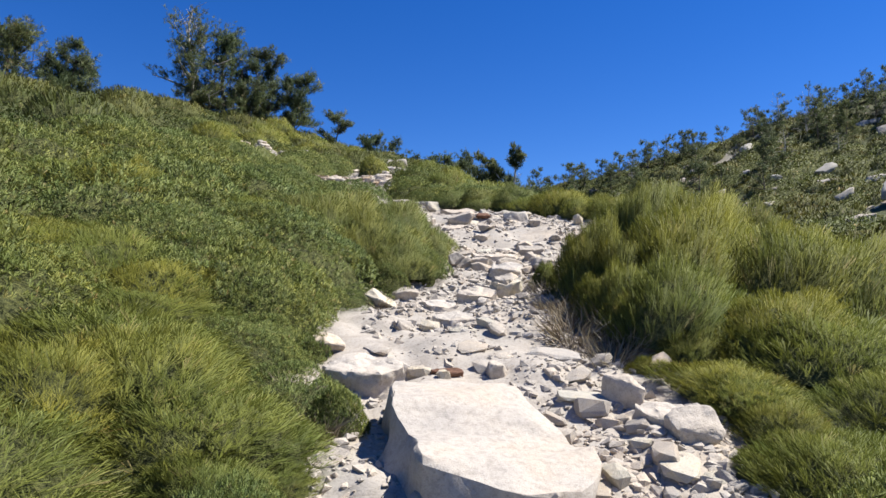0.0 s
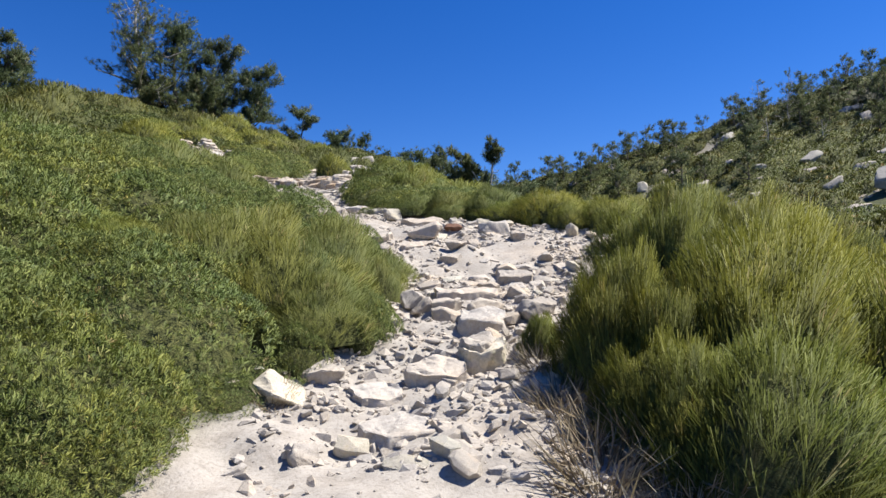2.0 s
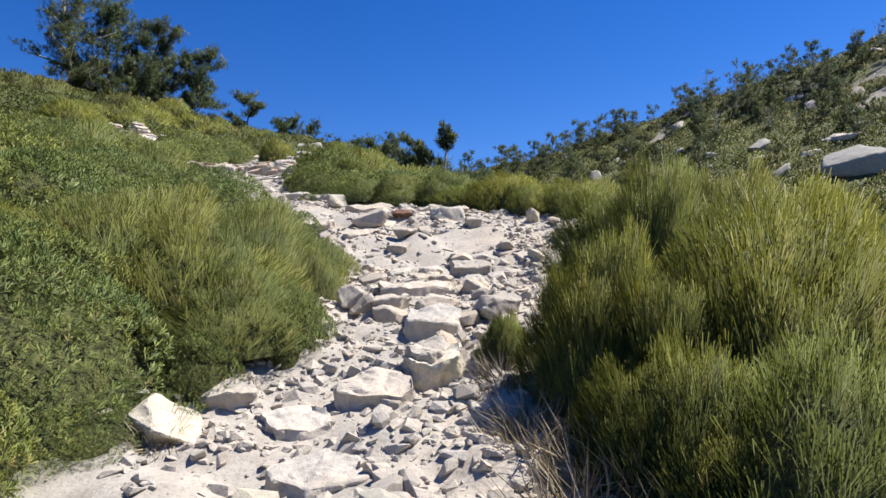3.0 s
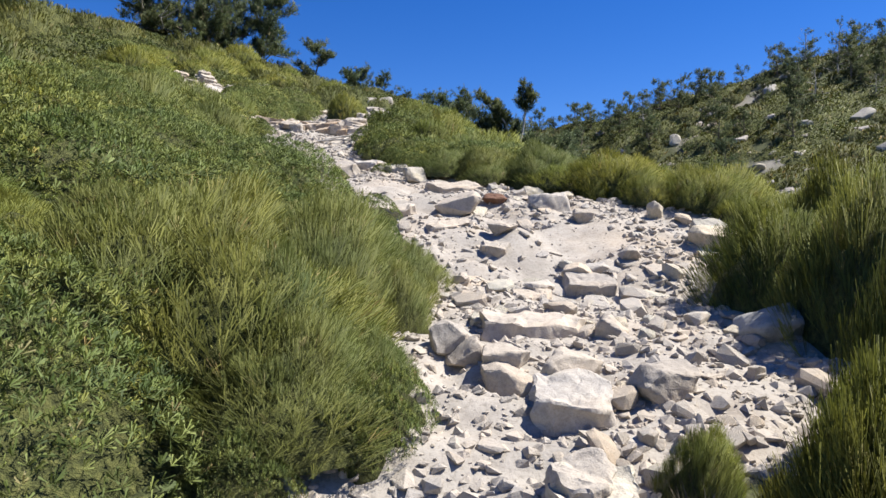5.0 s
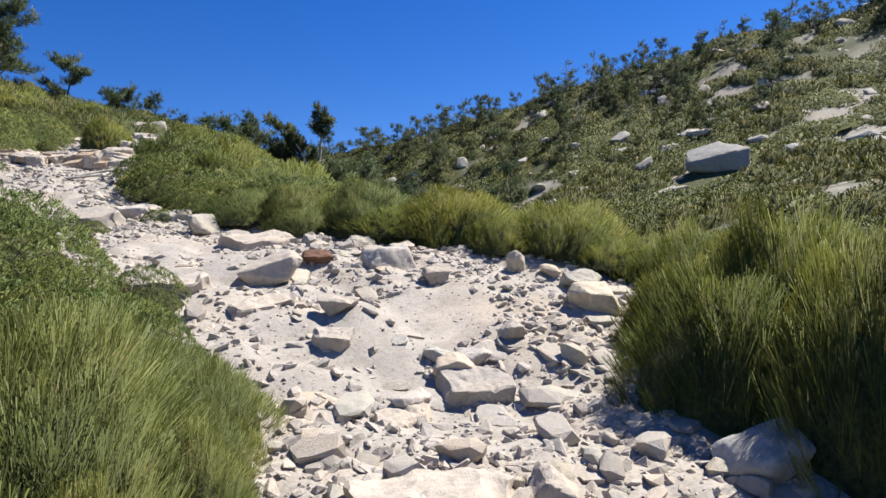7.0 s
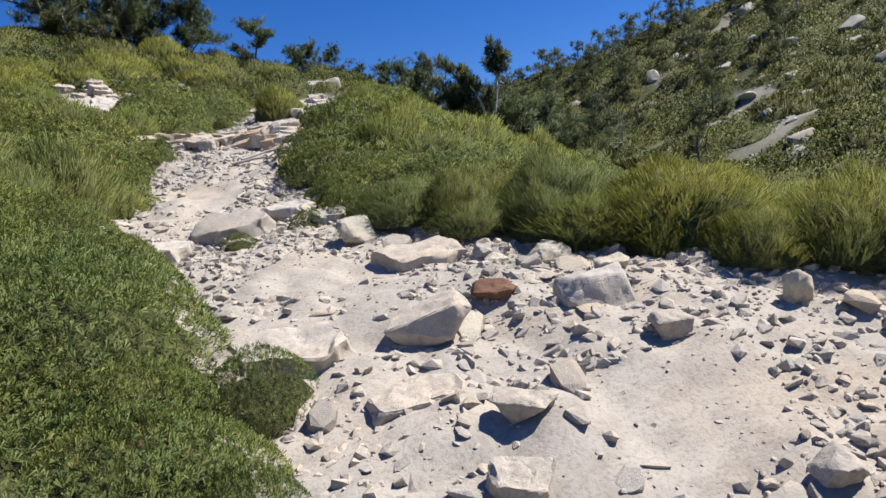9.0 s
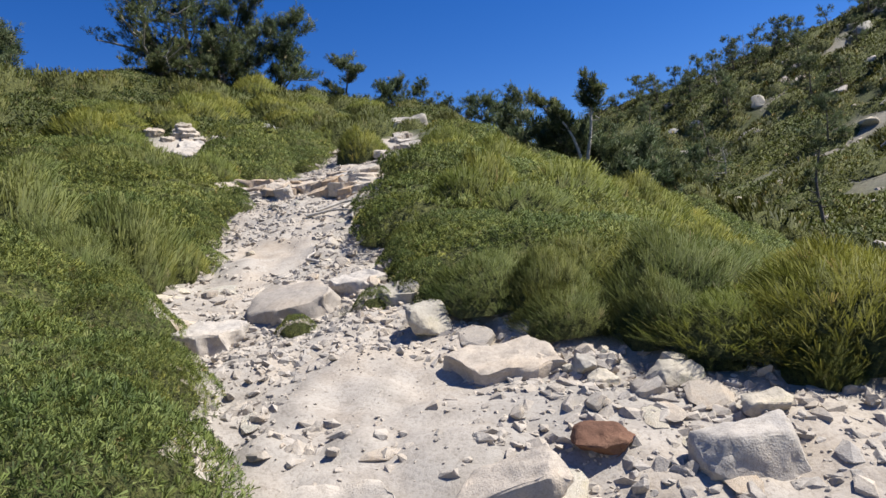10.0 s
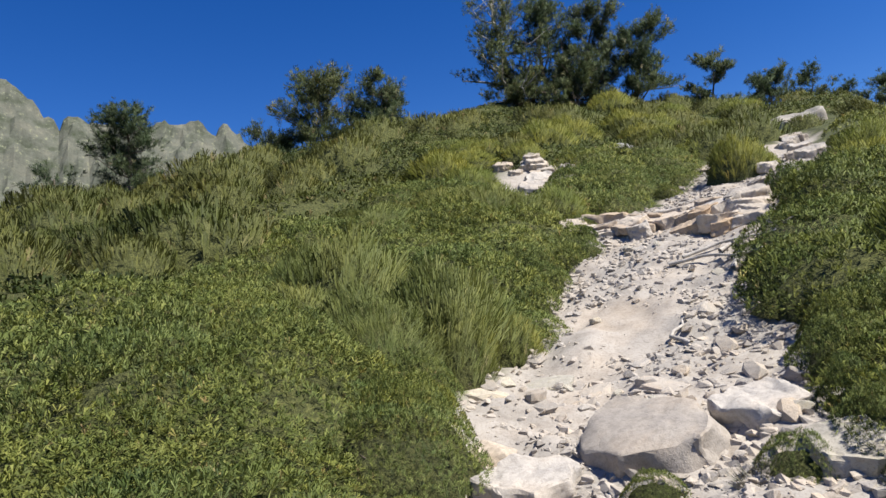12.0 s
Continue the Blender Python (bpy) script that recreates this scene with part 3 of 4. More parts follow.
boulder(-4.9, 22.2, (0.7, 0.5, 0.3), 73, "grey stone among heath on the spur", GREY)

# ---- shrubs ----
broom_kinds, juniper_kinds = [], []
for forms, mat, label in ((((820, 12, 0.0017, (0.12, 0.22)),) * 4, BROOM, "dense olive-green broom bush with upright rod stems"),
                          (((820, 12, 0.0017, (0.12, 0.22)),) * 3, BROOM_GREY, "dense grey-green broom bush with fine upright stems"),
                          (((420, 8, 0.0036, (0.14, 0.24)),) * 3, BROOM, "olive-green broom bush among low juniper"),
                          (((420, 8, 0.0036, (0.14, 0.24)),) * 3, BROOM_GREY, "grey-green broom bush among low juniper")):
    for form in forms:
        broom_kinds.append(tagged(new("broom_bush", leafy("broom_bush", broom_shape(0.58, 0.66, *form), mat)), label, "shrub", "broom bushes"))
for form in ((1500, 9, 0.031, 0.0026),) * 3 + ((950, 7, 0.04, 0.0042),) * 3:
    juniper_kinds.append(tagged(new("juniper_mat", leafy("juniper_mat", juniper_shape(0.74, 0.38, *form), JUNIPER)), "low creeping juniper mat with prickly green sprays", "shrub", "juniper mats"))


def branch_mesh(seed):
    r = np.random.default_rng(seed)
    a, reach = r.uniform(0, 6.28), r.uniform(0.28, 0.42)
    path = [(math.cos(a) * reach * u + 0.03 * math.sin(u * 9), math.sin(a) * reach * u, 0.13 * u * u + 0.02) for u in np.linspace(0, 1, 5)]
    return mesh_of("branch", *tube(path, np.linspace(0.012, 0.004, 5), 5), BARK, True)


branch_kinds = [branch_mesh(s) for s in range(6)]
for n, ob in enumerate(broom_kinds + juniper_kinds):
    # a solid dark mound added inside each shrub, so gaps between stems look shaded
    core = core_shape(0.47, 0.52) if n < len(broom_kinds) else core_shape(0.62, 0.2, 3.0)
    part("inner_core", mesh_of("inner_core", *core, CORE, True), ob, "added dark mound of inner twigs that stands in for shade between tufts")
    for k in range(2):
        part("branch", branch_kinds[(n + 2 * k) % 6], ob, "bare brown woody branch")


# stands of broom: x, y, half widths, height, and whether the stems are grey-green
BROOM_BANK = ((1.95, 6.1, 1.15, 1.55, 0.86, 0), (1.65, 6.05, 0.6, 0.65, 0.6, 0), (3.1, 5.5, 1.2, 1.6, 0.74, 0), (2.3, 4.35, 1.0, 0.65, 0.32, 0), (2.2, 3.2, 1.0, 0.9, 0.3, 0),
              (2.8, 8.15, 1.0, 1.3, 0.85, 0), (3.7, 7.0, 1.0, 1.2, 0.75, 0), (4.1, 9.6, 1.2, 1.1, 0.66, 0))
BROOM_LEFT = ((-0.8, 7.5, 0.95, 1.15, 0.62, 1), (-0.25, 8.0, 0.6, 0.8, 0.5, 1), (-1.2, 6.95, 0.7, 0.55, 0.4, 0), (-1.9, 7.5, 0.85, 0.75, 0.36, 0), (-1.5, 3.0, 0.85, 0.9, 0.34, 0), (-2.5, 4.6, 0.8, 0.6, 0.36, 0), (-3.4, 6.6, 0.6, 0.4, 0.4, 0))
BROOM_STRIP = ((0.55, 12.3, 0.55, 0.6, 0.38, 1), (1.25, 11.95, 0.8, 0.75, 0.42, 1), (2.3, 11.3, 0.9, 1.0, 0.46, 0), (3.4, 10.9, 1.0, 1.1, 0.6, 0), (2.7, 12.6, 1.1, 0.8, 0.4, 1), (4.3, 12.0, 1.0, 1.2, 0.5, 0))
BROOM_TUFTS = ((0.12, 15.3, 0.42, 0.4, 0.48, 0), (1.0, 15.0, 0.5, 0.4, 0.5, 1), (1.25, 16.6, 0.7, 0.5, 0.5, 0), (2.2, 15.4, 0.9, 0.6, 0.45, 0), (0.5, 17.8, 0.9, 0.55, 0.42, 0), (2.0, 18.2, 1.2, 0.7, 0.5, 0), (-0.4, 18.9, 0.6, 0.5, 0.42, 0), (1.9, 13.8, 0.7, 0.5, 0.4, 1), (3.4, 14.2, 0.9, 0.8, 0.45, 0))
BROOM_SPUR = ((-3.2, 13.4, 0.75, 0.65, 0.6, 1), (-4.2, 13.7, 0.95, 0.6, 0.6, 1), (-5.4, 13.9, 0.7, 0.4, 0.36, 1), (-6.3, 15.8, 0.9, 0.4, 0.42, 1), (-5.2, 17.2, 1.0, 0.45, 0.45, 1), (-7.2, 18.6, 1.3, 0.5, 0.5, 0), (-4.3, 17.6, 0.5, 0.4, 0.4, 0), (-7.6, 14.0, 0.6, 0.35, 0.35, 0), (-6.6, 20.2, 0.9, 0.4, 0.5, 0))
STANDS = BROOM_BANK + BROOM_LEFT + BROOM_STRIP + BROOM_TUFTS + BROOM_SPUR


def broom_at(x, y):
    """How tall the broom grows at a place, and its sort; no height where juniper grows."""
    best, grey = 0.0, 0
    for cx, cy, rx, ry, tall, tint in STANDS:
        d = ((x - cx) / rx) ** 2 + ((y - cy) / ry) ** 2
        if d < 1 and tall * (1 - 0.55 * d) > best:
            best, grey = tall * (1 - 0.55 * d), tint
    return best * (1.3 if y > 13 else 1.0), grey


def place_shrubs():
    spot = np.random.default_rng(11)
    for y in np.arange(1.7, 20.5, 0.6):
        for x in np.arange(-8.0, 5.6, 0.62):
            px, py = x + spot.uniform(-0.24, 0.24), y + spot.uniform(-0.24, 0.24)
            s, turn, pick = spot.uniform(0.8, 1.25), spot.uniform(0, 360), spot.integers(0, 12)
            away = float(off_trail(px, py))
            if px > 3.2 + 0.08 * py or px < -2.6 - 0.26 * py or away > 2.5 and pick % 5 == 0 and not broom_at(px, py)[0]:
                continue
            yield px, py, s, turn, pick, away
    for y in np.arange(2.6, 18.0, 0.36):
        for x in np.arange(-4.0, 3.4, 0.36):
            px, py = x + spot.uniform(-0.13, 0.13), y + spot.uniform(-0.13, 0.13)
            away = float(off_trail(px, py))
            s, turn, pick = spot.uniform(0.45, 0.65), spot.uniform(0, 360), spot.integers(0, 12)
            if 0.06 < away < 0.5:
                yield px, py, s, turn, pick, away


def mound(x, y, cell=1.3):
    """How near the crown of a clump a place is, from 1 in its middle to 0 in the hollows between clumps."""
    i, j, best = math.floor(x / cell), math.floor(y / cell), 9.0
    for a in (i - 1, i, i + 1):
        for c in (j - 1, j, j + 1):
            u, v = math.sin(a * 12.99 + c * 78.2) * 43758.5, math.sin(a * 39.3 + c * 11.1) * 24634.6
            best = min(best, math.hypot((a + 0.2 + 0.6 * (u - math.floor(u))) * cell - x, (c + 0.2 + 0.6 * (v - math.floor(v))) * cell - y))
    return max(0.0, 1 - (best / (0.72 * cell)) ** 2)


def shrubs():
    spot = np.random.default_rng(12)
    for px, py, s, turn, pick, away in place_shrubs():
        if away < 0.06 or math.hypot(px + 5.4, py - 19.6) < 1.0 or math.hypot(px + 5.1, py - 18.8) < 0.75 or math.hypot(px + 2.2, py - 19.6) < 0.9:
            continue
        tall, grey = broom_at(px, py)
        s = min(s, (away + 0.08) / (0.6 if tall else 0.74))
        if tall:
            tall *= spot.uniform(0.88, 1.08) * min(1.0, 0.5 + away)
            m = Matrix.Translation((px, py, float(ground_z(px, py)) - 0.03)) @ shear(px, py) @ pose(0, 0, 0, 0, 0, turn) @ Matrix.Diagonal((s, s, tall / 0.66, 1))
            yield "broom", ((10 if grey else 7) + pick % 3 if py > 13 or px > 3.4 else 4 + pick % 3 if grey else pick % 4), m
        else:
            m = lay(px, py, -0.03, turn) @ Matrix.Diagonal((s, s, min(1.0, 0.4 + s * 0.7) * (0.3 + 1.1 * mound(px, py, 0.95)) * spot.uniform(0.85, 1.1), 1))
            yield "juniper", pick % 3 + (0 if away < 2.2 and (py < 7 or 8.5 < py < 14) else 3), m


def put(ob, m):
    """A copy of the shrub at the pose m, with its stretch."""
    c = copy_thing(ob, m)
    c.matrix_basis = m
    return c


bushes = list(shrubs())
for kind, pick, m in bushes:
    put((broom_kinds if kind == "broom" else juniper_kinds)[pick], m)
for x, y, s, tall in ((2.25, 8.05, 0.95, 1.0), (2.32, 7.4, 0.85, 1.25), (2.9, 7.5, 0.9, 1.2), (2.6, 8.7, 0.9, 0.9), (-2.2, 19.65, 0.85, 0.85), (-2.0, 19.8, 0.6, 0.7), (-4.25, 23.1, 0.95, 0.8), (-3.4, 21.6, 0.7, 0.5), (-7.8, 29.8, 1.5, 1.1), (-5.9, 29.1, 1.3, 0.9), (-6.3, 26.6, 1.3, 0.9), (-5.4, 26.4, 1.1, 0.8),
                      (-4.8, 33.0, 1.6, 1.0), (-6.4, 23.1, 1.3, 0.9), (-6.3, 21.7, 1.3, 0.9), (-3.9, 26.0, 1.1, 0.7), (-5.2, 24.4, 1.0, 0.7)):
    put(broom_kinds[7 + int(abs(x * 10)) % 3 if y > 13 else int(x * 10) % 4], Matrix.Translation((x, y, float(ground_z(x, y)) - 0.03)) @ shear(x, y) @ pose(0, 0, 0, 0, 0, x * 170) @ Matrix.Diagonal((s, s, tall, 1)))
for x, y, s in ((-0.62, 12.43, 0.24), (-1.15, 12.2, 0.2), (-0.45, 9.75, 0.35)):
    put(juniper_kinds[0], lay(x, y, 0.0, x * 200) @ Matrix.Diagonal((s, s, s * 1.6, 1)))
for ob in broom_kinds + juniper_kinds:
    for child in list(ob.children):
        bpy.data.objects.remove(child)
    bpy.data.objects.remove(ob)

# ---- heath further off, as one growth each ----
def strewn(kinds, spots, pick):
    """Plants of a few shapes set down at many spots, as one mesh's points and faces."""
    vs, fs, ns, base = [], [], [], 0
    for n, (x, y, s) in enumerate(spots):
        v, f, *facing = kinds[pick(n, x, y) % len(kinds)]
        a = n * 2.4
        turn = np.array([[math.cos(a), -math.sin(a), 0], [math.sin(a), math.cos(a), 0], [0, 0, 1]])
        lean = shear(x, y)
        w = v @ turn.T * s
        w[:, 2] += lean[2][0] * w[:, 0] + lean[2][1] * w[:, 1]
        vs.append(w + (x, y, float(ground_z(x, y)) - 0.05))
        fs.append(f + base)
        base += len(v)
        if facing:
            ns.append(facing[0] @ turn.T)
    return (np.concatenate(vs), np.concatenate(fs)) + ((np.concatenate(ns),) if ns else ())


def heath(name, label, spots, mats, broom, juniper):
    """Broom mounds and juniper mats in patches, each sort as one growth, over added dark cores for shade."""
    sorts = ([], [])
    for x, y, s in spots:
        patchy = value_noise(np.array(x * 0.3), np.array(y * 0.5), 31) + 0.7 * value_noise(np.array(x * 0.9), np.array(y * 0.9), 32)
        if patchy > 0.12:
            sorts[0].append((x, y, s * (0.5 + 0.95 * mound(x, y, 2.2))))
        else:
            sorts[1].append((x, y, s * (0.7 + 0.6 * mound(x, y, 1.7))))
    for sort, places, mat, shapes, core in (("broom", sorts[0], mats[0], [broom_shape(*broom) for _ in range(3)], core_shape(broom[0] * 0.84, broom[1] * 0.8, 2.0, 5, 11)),
                                            ("juniper", sorts[1], mats[1], [juniper_shape(*juniper) for _ in range(3)], core_shape(juniper[0] * 0.9, juniper[1] * 0.55, 3.0, 5, 11))):
        tagged(new(sort + name, leafy(sort + name, strewn(shapes, places, lambda n, x, y: n), mat)), label % sort, "shrubs", kind="stuff")
        # the same added mounds under the heath, coloured dark in place of shade
        wood = sort + name + "_shade_core"
        tagged(new(wood, mesh_of(wood, *strewn([core], places, lambda n, x, y: n), CORE, True)), "added dark twiggy mounds that stand in for shade inside the " + sort, "shrubs", kind="stuff")


dry = [twig_shape(340, 0.38, 0.3, 0.0045) for _ in range(2)]
dry_spots = ((1.0, 4.85, 1.0), (1.2, 4.5, 0.9), (0.95, 5.4, 0.8), (1.3, 5.1, 1.0), (-0.55, 3.3, 0.7), (-0.7, 3.7, 0.7), (-0.5, 9.75, 0.7), (-0.75, 12.3, 0.4), (0.95, 5.9, 0.6), (-0.5, 5.6, 0.5), (-2.6, 11.9, 0.5), (-2.5, 11.5, 0.4), (-2.9, 12.5, 0.5), (1.4, 4.75, 1.0), (1.1, 5.15, 0.9), (-2.75, 13.0, 0.5), (0.6, 11.7, 0.5), (1.2, 11.3, 0.5))
tagged(new("dry_brush", mesh_of("dry_brush", *strewn(dry, dry_spots, lambda n, x, y: n), DRY)), "dead grey-brown brushwood at the foot of the broom", "brushwood", kind="stuff")
spot = np.random.default_rng(5)
mid_spots, hill_spots = [], []
for y in np.arange(2, 46, 0.9):
    for x in np.arange(-36, 12, 0.95):
        px, py = x + spot.uniform(-0.45, 0.45), y + spot.uniform(-0.45, 0.45)
        s, keep = spot.uniform(0.75, 1.25), spot.uniform()
        inside = -2.4 - 0.26 * py < px < 3.3 + 0.1 * py and py < 20.3
        if inside or px < -py * 1.5 - 3 or py < 4 or float(off_trail(px, py)) < 0.6 or math.hypot(px + 2.4, py - 25.3) < 1.3 or math.hypot(px + 5.4, py - 19.6) < 1.1:
            continue
        if py > 26 and keep > 0.72 or px < -20 and keep > 0.6 or py > 34 and px > -4:
            continue
        mid_spots.append((px, py, s * (0.62 if px > -1.6 and py > 11 else 0.9)))
heath("_heath", "olive-green heath of low %s covering the spur", mid_spots, (BROOM_FAR, JUNIPER_FAR), (0.66, 0.54, 230, 7, 0.005, (0.11, 0.19)), (0.95, 0.26, 290, 5, 0.06, 0.0105))
for _ in range(4600):
    px, py = spot.uniform(6, 75), spot.uniform(14, 78)
    s = spot.uniform(0.65, 1.25)
    if py < 14 + 0.1 * px or py > 84 - 0.5 * px or math.hypot(px - 23.4, py - 32) < 2.3:
        continue
    bare_here = float(value_noise(np.array(px * 0.16), np.array(py * 0.35), 11) + 0.6 * value_noise(np.array(px * 0.5), np.array(py * 0.7), 12))
    if bare_here < 0.66:
        hill_spots.append((px, py, s))
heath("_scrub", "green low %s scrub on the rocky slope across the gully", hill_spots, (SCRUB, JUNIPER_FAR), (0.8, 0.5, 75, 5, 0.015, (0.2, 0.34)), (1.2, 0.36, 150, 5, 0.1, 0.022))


# ---- pines ----
def joined(pieces):
    """Several pieces as one: points and faces, and the shading directions where they have them."""
    starts = itertools.accumulate([0] + [len(p[0]) for p in pieces[:-1]])
    return (np.concatenate([p[0] for p in pieces]), np.concatenate([p[1] + b for p, b in zip(pieces, starts)])) + ((np.concatenate([p[2] for p in pieces]),) if len(pieces[0]) > 2 else ())


def pine_parts(seed, tall, wide, lean, tufts_per_limb, limbs, low=0.15, dead=0.0, bare_top=0.0, wind=0.0):
    """Trunk, limbs and needle tufts of a wind-shaped mountain pine."""
    r = np.random.default_rng(seed)
    trunk = [(lean * t * t * tall + 0.06 * tall * math.sin(t * 5 + seed) * t, 0.04 * tall * math.sin(t * 4 + seed * 2) * t, tall * t) for t in np.linspace(-0.03, 1, 8)]
    wood = [tube(trunk, np.linspace(0.026 * tall, 0.007 * tall, 8), 8)]
    roots, tips, ways = [], [], []
    for n in range(limbs):
        t = low + (1 - low) * (n + r.uniform(0, 1)) / limbs
        k = t * 7
        i = min(int(k), 6)
        foot = np.array(trunk[i]) * (1 - (k - i)) + np.array(trunk[i + 1]) * (k - i)
        az = r.uniform(0, math.tau)
        reach = wide * (1.1 - 0.78 * t) * r.uniform(0.4, 1.1)
        reach *= 0.35 if t > 1 - bare_top else 1.0
        d = np.array([math.cos(az) + wind, math.sin(az), 0])
        end = foot + d * reach + np.array((0, 0, reach * (r.uniform(-0.05, 0.34) + 0.5 * t * t)))
        mid = foot * 0.5 + end * 0.5 + r.normal(0, 0.06 * wide, 3) - (0, 0, 0.05 * wide)
        wood.append(tube([foot, mid, end], [0.012 * tall * (1.2 - t), 0.008 * tall * (1.2 - t), 0.003 * tall], 5))
        if t > 1 - bare_top or r.uniform() < dead:
            for _ in range(3):
                q = mid * 0.5 + end * 0.5
                wood.append(tube([q, q + r.normal(0, 0.12 * wide, 3) + (0, 0, 0.05 * wide)], [0.004 * tall, 0.0015 * tall], 4))
            continue
        for _ in range(tufts_per_limb):
            u = r.uniform(-0.6, 1.05)
            c = mid * (1 - u) + end * u + r.normal(0, 0.07 * wide, 3) * (1, 1, 0.5) + (0, 0, 0.02 * tall)
            shoot = unit(d * r.uniform(0.1, 0.8) + r.normal(0, 0.28, 3) + np.array((0, 0, 0.85)))
            along = r.uniform(0, 1, (4, 1)) * min(0.42, 0.17 * wide + 0.06) * r.uniform(0.6, 1.1)
            roots.append(c + shoot * along)
            tips.append(roots[-1][:, None] + unit(r.normal(size=(4, 8, 3)) * 0.4 + shoot * 0.9) * r.uniform(0.1, 0.19, (4, 8, 1)))
            ways.append(np.tile(shoot, (4, 8, 1)) * 0.5 + unit(r.normal(size=(4, 1, 3)) + (0, 0, 0.3)))
    return joined(wood), fans(np.concatenate(roots), np.concatenate(tips), 0.008, np.concatenate(ways))


def pine(name, label, wood, needles, wood_mat=None, group=""):
    root = tagged(new(name), label, "tree", group)
    part("trunk", mesh_of("trunk", *wood, wood_mat or BARK, True), root)
    part("crown", leafy("crown", needles, NEEDLES), root)
    return root


def stand(ob, x, y, turn=0.0, size=1.0):
    ob.matrix_basis = Matrix.Translation((x, y, float(ground_z(x, y)) - 0.1)) @ pose(0, 0, 0, 0, 0, turn)
    ob.scale = (size, size, size)
    return ob


# the group of pines on the shoulder of the spur
stand(pine("pine_tree", "mountain pine with a bare bleached trunk and low green limbs", *pine_parts(1, 5.4, 2.8, 0.0, 30, 40, 0.05, 0.3, 0.28), SNAG), -13.0, 32.5)
stand(pine("pine_tree", "spreading dark green mountain pine beside a bleached one", *pine_parts(2, 4.3, 2.0, 0.06, 46, 38, 0.04, 0.2)), -11.6, 33.0, 40)
stand(pine("pine_tree", "spreading dark green mountain pine of the spur group", *pine_parts(3, 3.9, 2.0, 0.12, 46, 36, 0.04, 0.22)), -9.9, 33.4, 80)
stand(pine("pine_tree", "low wind-bent pine at the end of the group", *pine_parts(4, 3.1, 1.9, 0.2, 44, 30, 0.03, 0.15)), -8.3, 33.8, 0)
stand(pine("pine_tree", "low pine with bare grey twigs on the skyline", *pine_parts(5, 2.3, 1.5, 0.1, 34, 22, 0.03, 0.3)), -6.6, 38.0, 0)
stand(pine("pine_tree", "low dark pine on the skyline", *pine_parts(6, 1.7, 1.6, 0.1, 34, 20, 0.03, 0.1)), -4.6, 38.6, 0)
# clump further along the shoulder
stand(pine("pine_tree", "ragged mountain pine with two bare stems", *pine_parts(7, 3.4, 2.4, 0.05, 46, 34, 0.03, 0.22)), -19.6, 28.4, 0, 1.3)
stand(pine("pine_tree", "spreading dark mountain pine", *pine_parts(8, 2.3, 2.4, -0.1, 46, 32, 0.03, 0.12)), -21.4, 26.8, 0, 1.25)
stand(pine("pine_tree", "small rounded mountain pine", *pine_parts(9, 2.4, 1.7, 0.05, 46, 28, 0.03, 0.1)), -17.6, 29.6, 0, 1.2)
stand(pine("pine_tree", "full dark green pine on the open slope", *pine_parts(10, 5.0, 2.3, 0.05, 46, 46, 0.06, 0.05)), -22.0, 21.2, 0, 0.9)
stand(pine("pine_tree", "sparse young pine beside a full one", *pine_parts(11, 3.4, 2.0, -0.05, 16, 26, 0.03, 0.2)), -23.6, 19.4, 0, 0.95)
for n, (x, y) in enumerate(((-12.4, 32.0), (-10.0, 32.3), (-20.4, 27.2), (-18.6, 28.6))):
    stand(pine("pine_tree", "low dark pine thicket at the foot of taller pines", *pine_parts(50 + n, 1.5, 1.6, 0.05, 30, 26, 0.02, 0.3)), x, y, n * 50)
# gnarled pine at the notch, with a forked top
forks = [pine_parts(12, 2.25, 0.7, 0.2, 11, 10, 0.66, 0.15), pine_parts(17, 2.0, 0.75, -0.46, 14, 10, 0.64, 0.15)]
stand(pine("pine_tree", "gnarled pine with a bare forked trunk and tufted tops", joined([f[0] for f in forks]), joined([f[1] for f in forks]), SNAG), 2.3, 23.5, 0)
for n, (x, y, size) in enumerate(((1.3, 24.2, 1.0), (2.2, 24.0, 1.2), (3.2, 24.2, 1.2), (4.1, 24.8, 1.0), (0.5, 25.2, 0.9))):
    stand(pine("pine_tree", "low spreading pine under the gnarled one", *pine_parts(30 + n, 0.9, 1.15, 0.05, 20, 20, 0.03, 0.3)), x, y, n * 70, size)
stand(pine("pine_tree", "thin sapling pine with a bare lower trunk", *pine_parts(15, 2.7, 0.5, 0.02, 5, 14, 0.3, 0.3)), 9.2, 27.5, 0)
low_row = pine("pine_tree", "low dark pine in the row behind the heath", *pine_parts(16, 1.4, 1.2, 0.05, 14, 14, 0.03, 0.25), group="low pines of the skyline")
stand(low_row, -3.0, 37.6)
for i, (x, y) in enumerate(((-1.8, 37.0), (-0.9, 35.8), (0.2, 35.2), (-2.4, 40.0), (1.2, 33.0), (2.1, 31.8), (-0.2, 31.5), (4.4, 28.0), (5.4, 29.5), (6.6, 30.5), (-5.6, 40.0))):
    stand(copy_thing(low_row, pose(0, 0, 0)), x, y, i * 77, 0.75 + 0.1 * (i % 5))
hill_kinds = [pine("pine_tree", "dark wind-bent pine on the slope across the gully", *pine_parts(20 + i, 2.2, 1.5, 0.12, 16, 16, 0.02, 0.1 + 0.1 * i), group="pines across the gully") for i in range(3)]
hill_kinds.append(pine("pine_tree", "half-dead grey pine on the slope across the gully", *pine_parts(25, 2.4, 1.5, 0.1, 10, 22, 0.04, 0.7), SNAG, "pines across the gully"))
placed = []
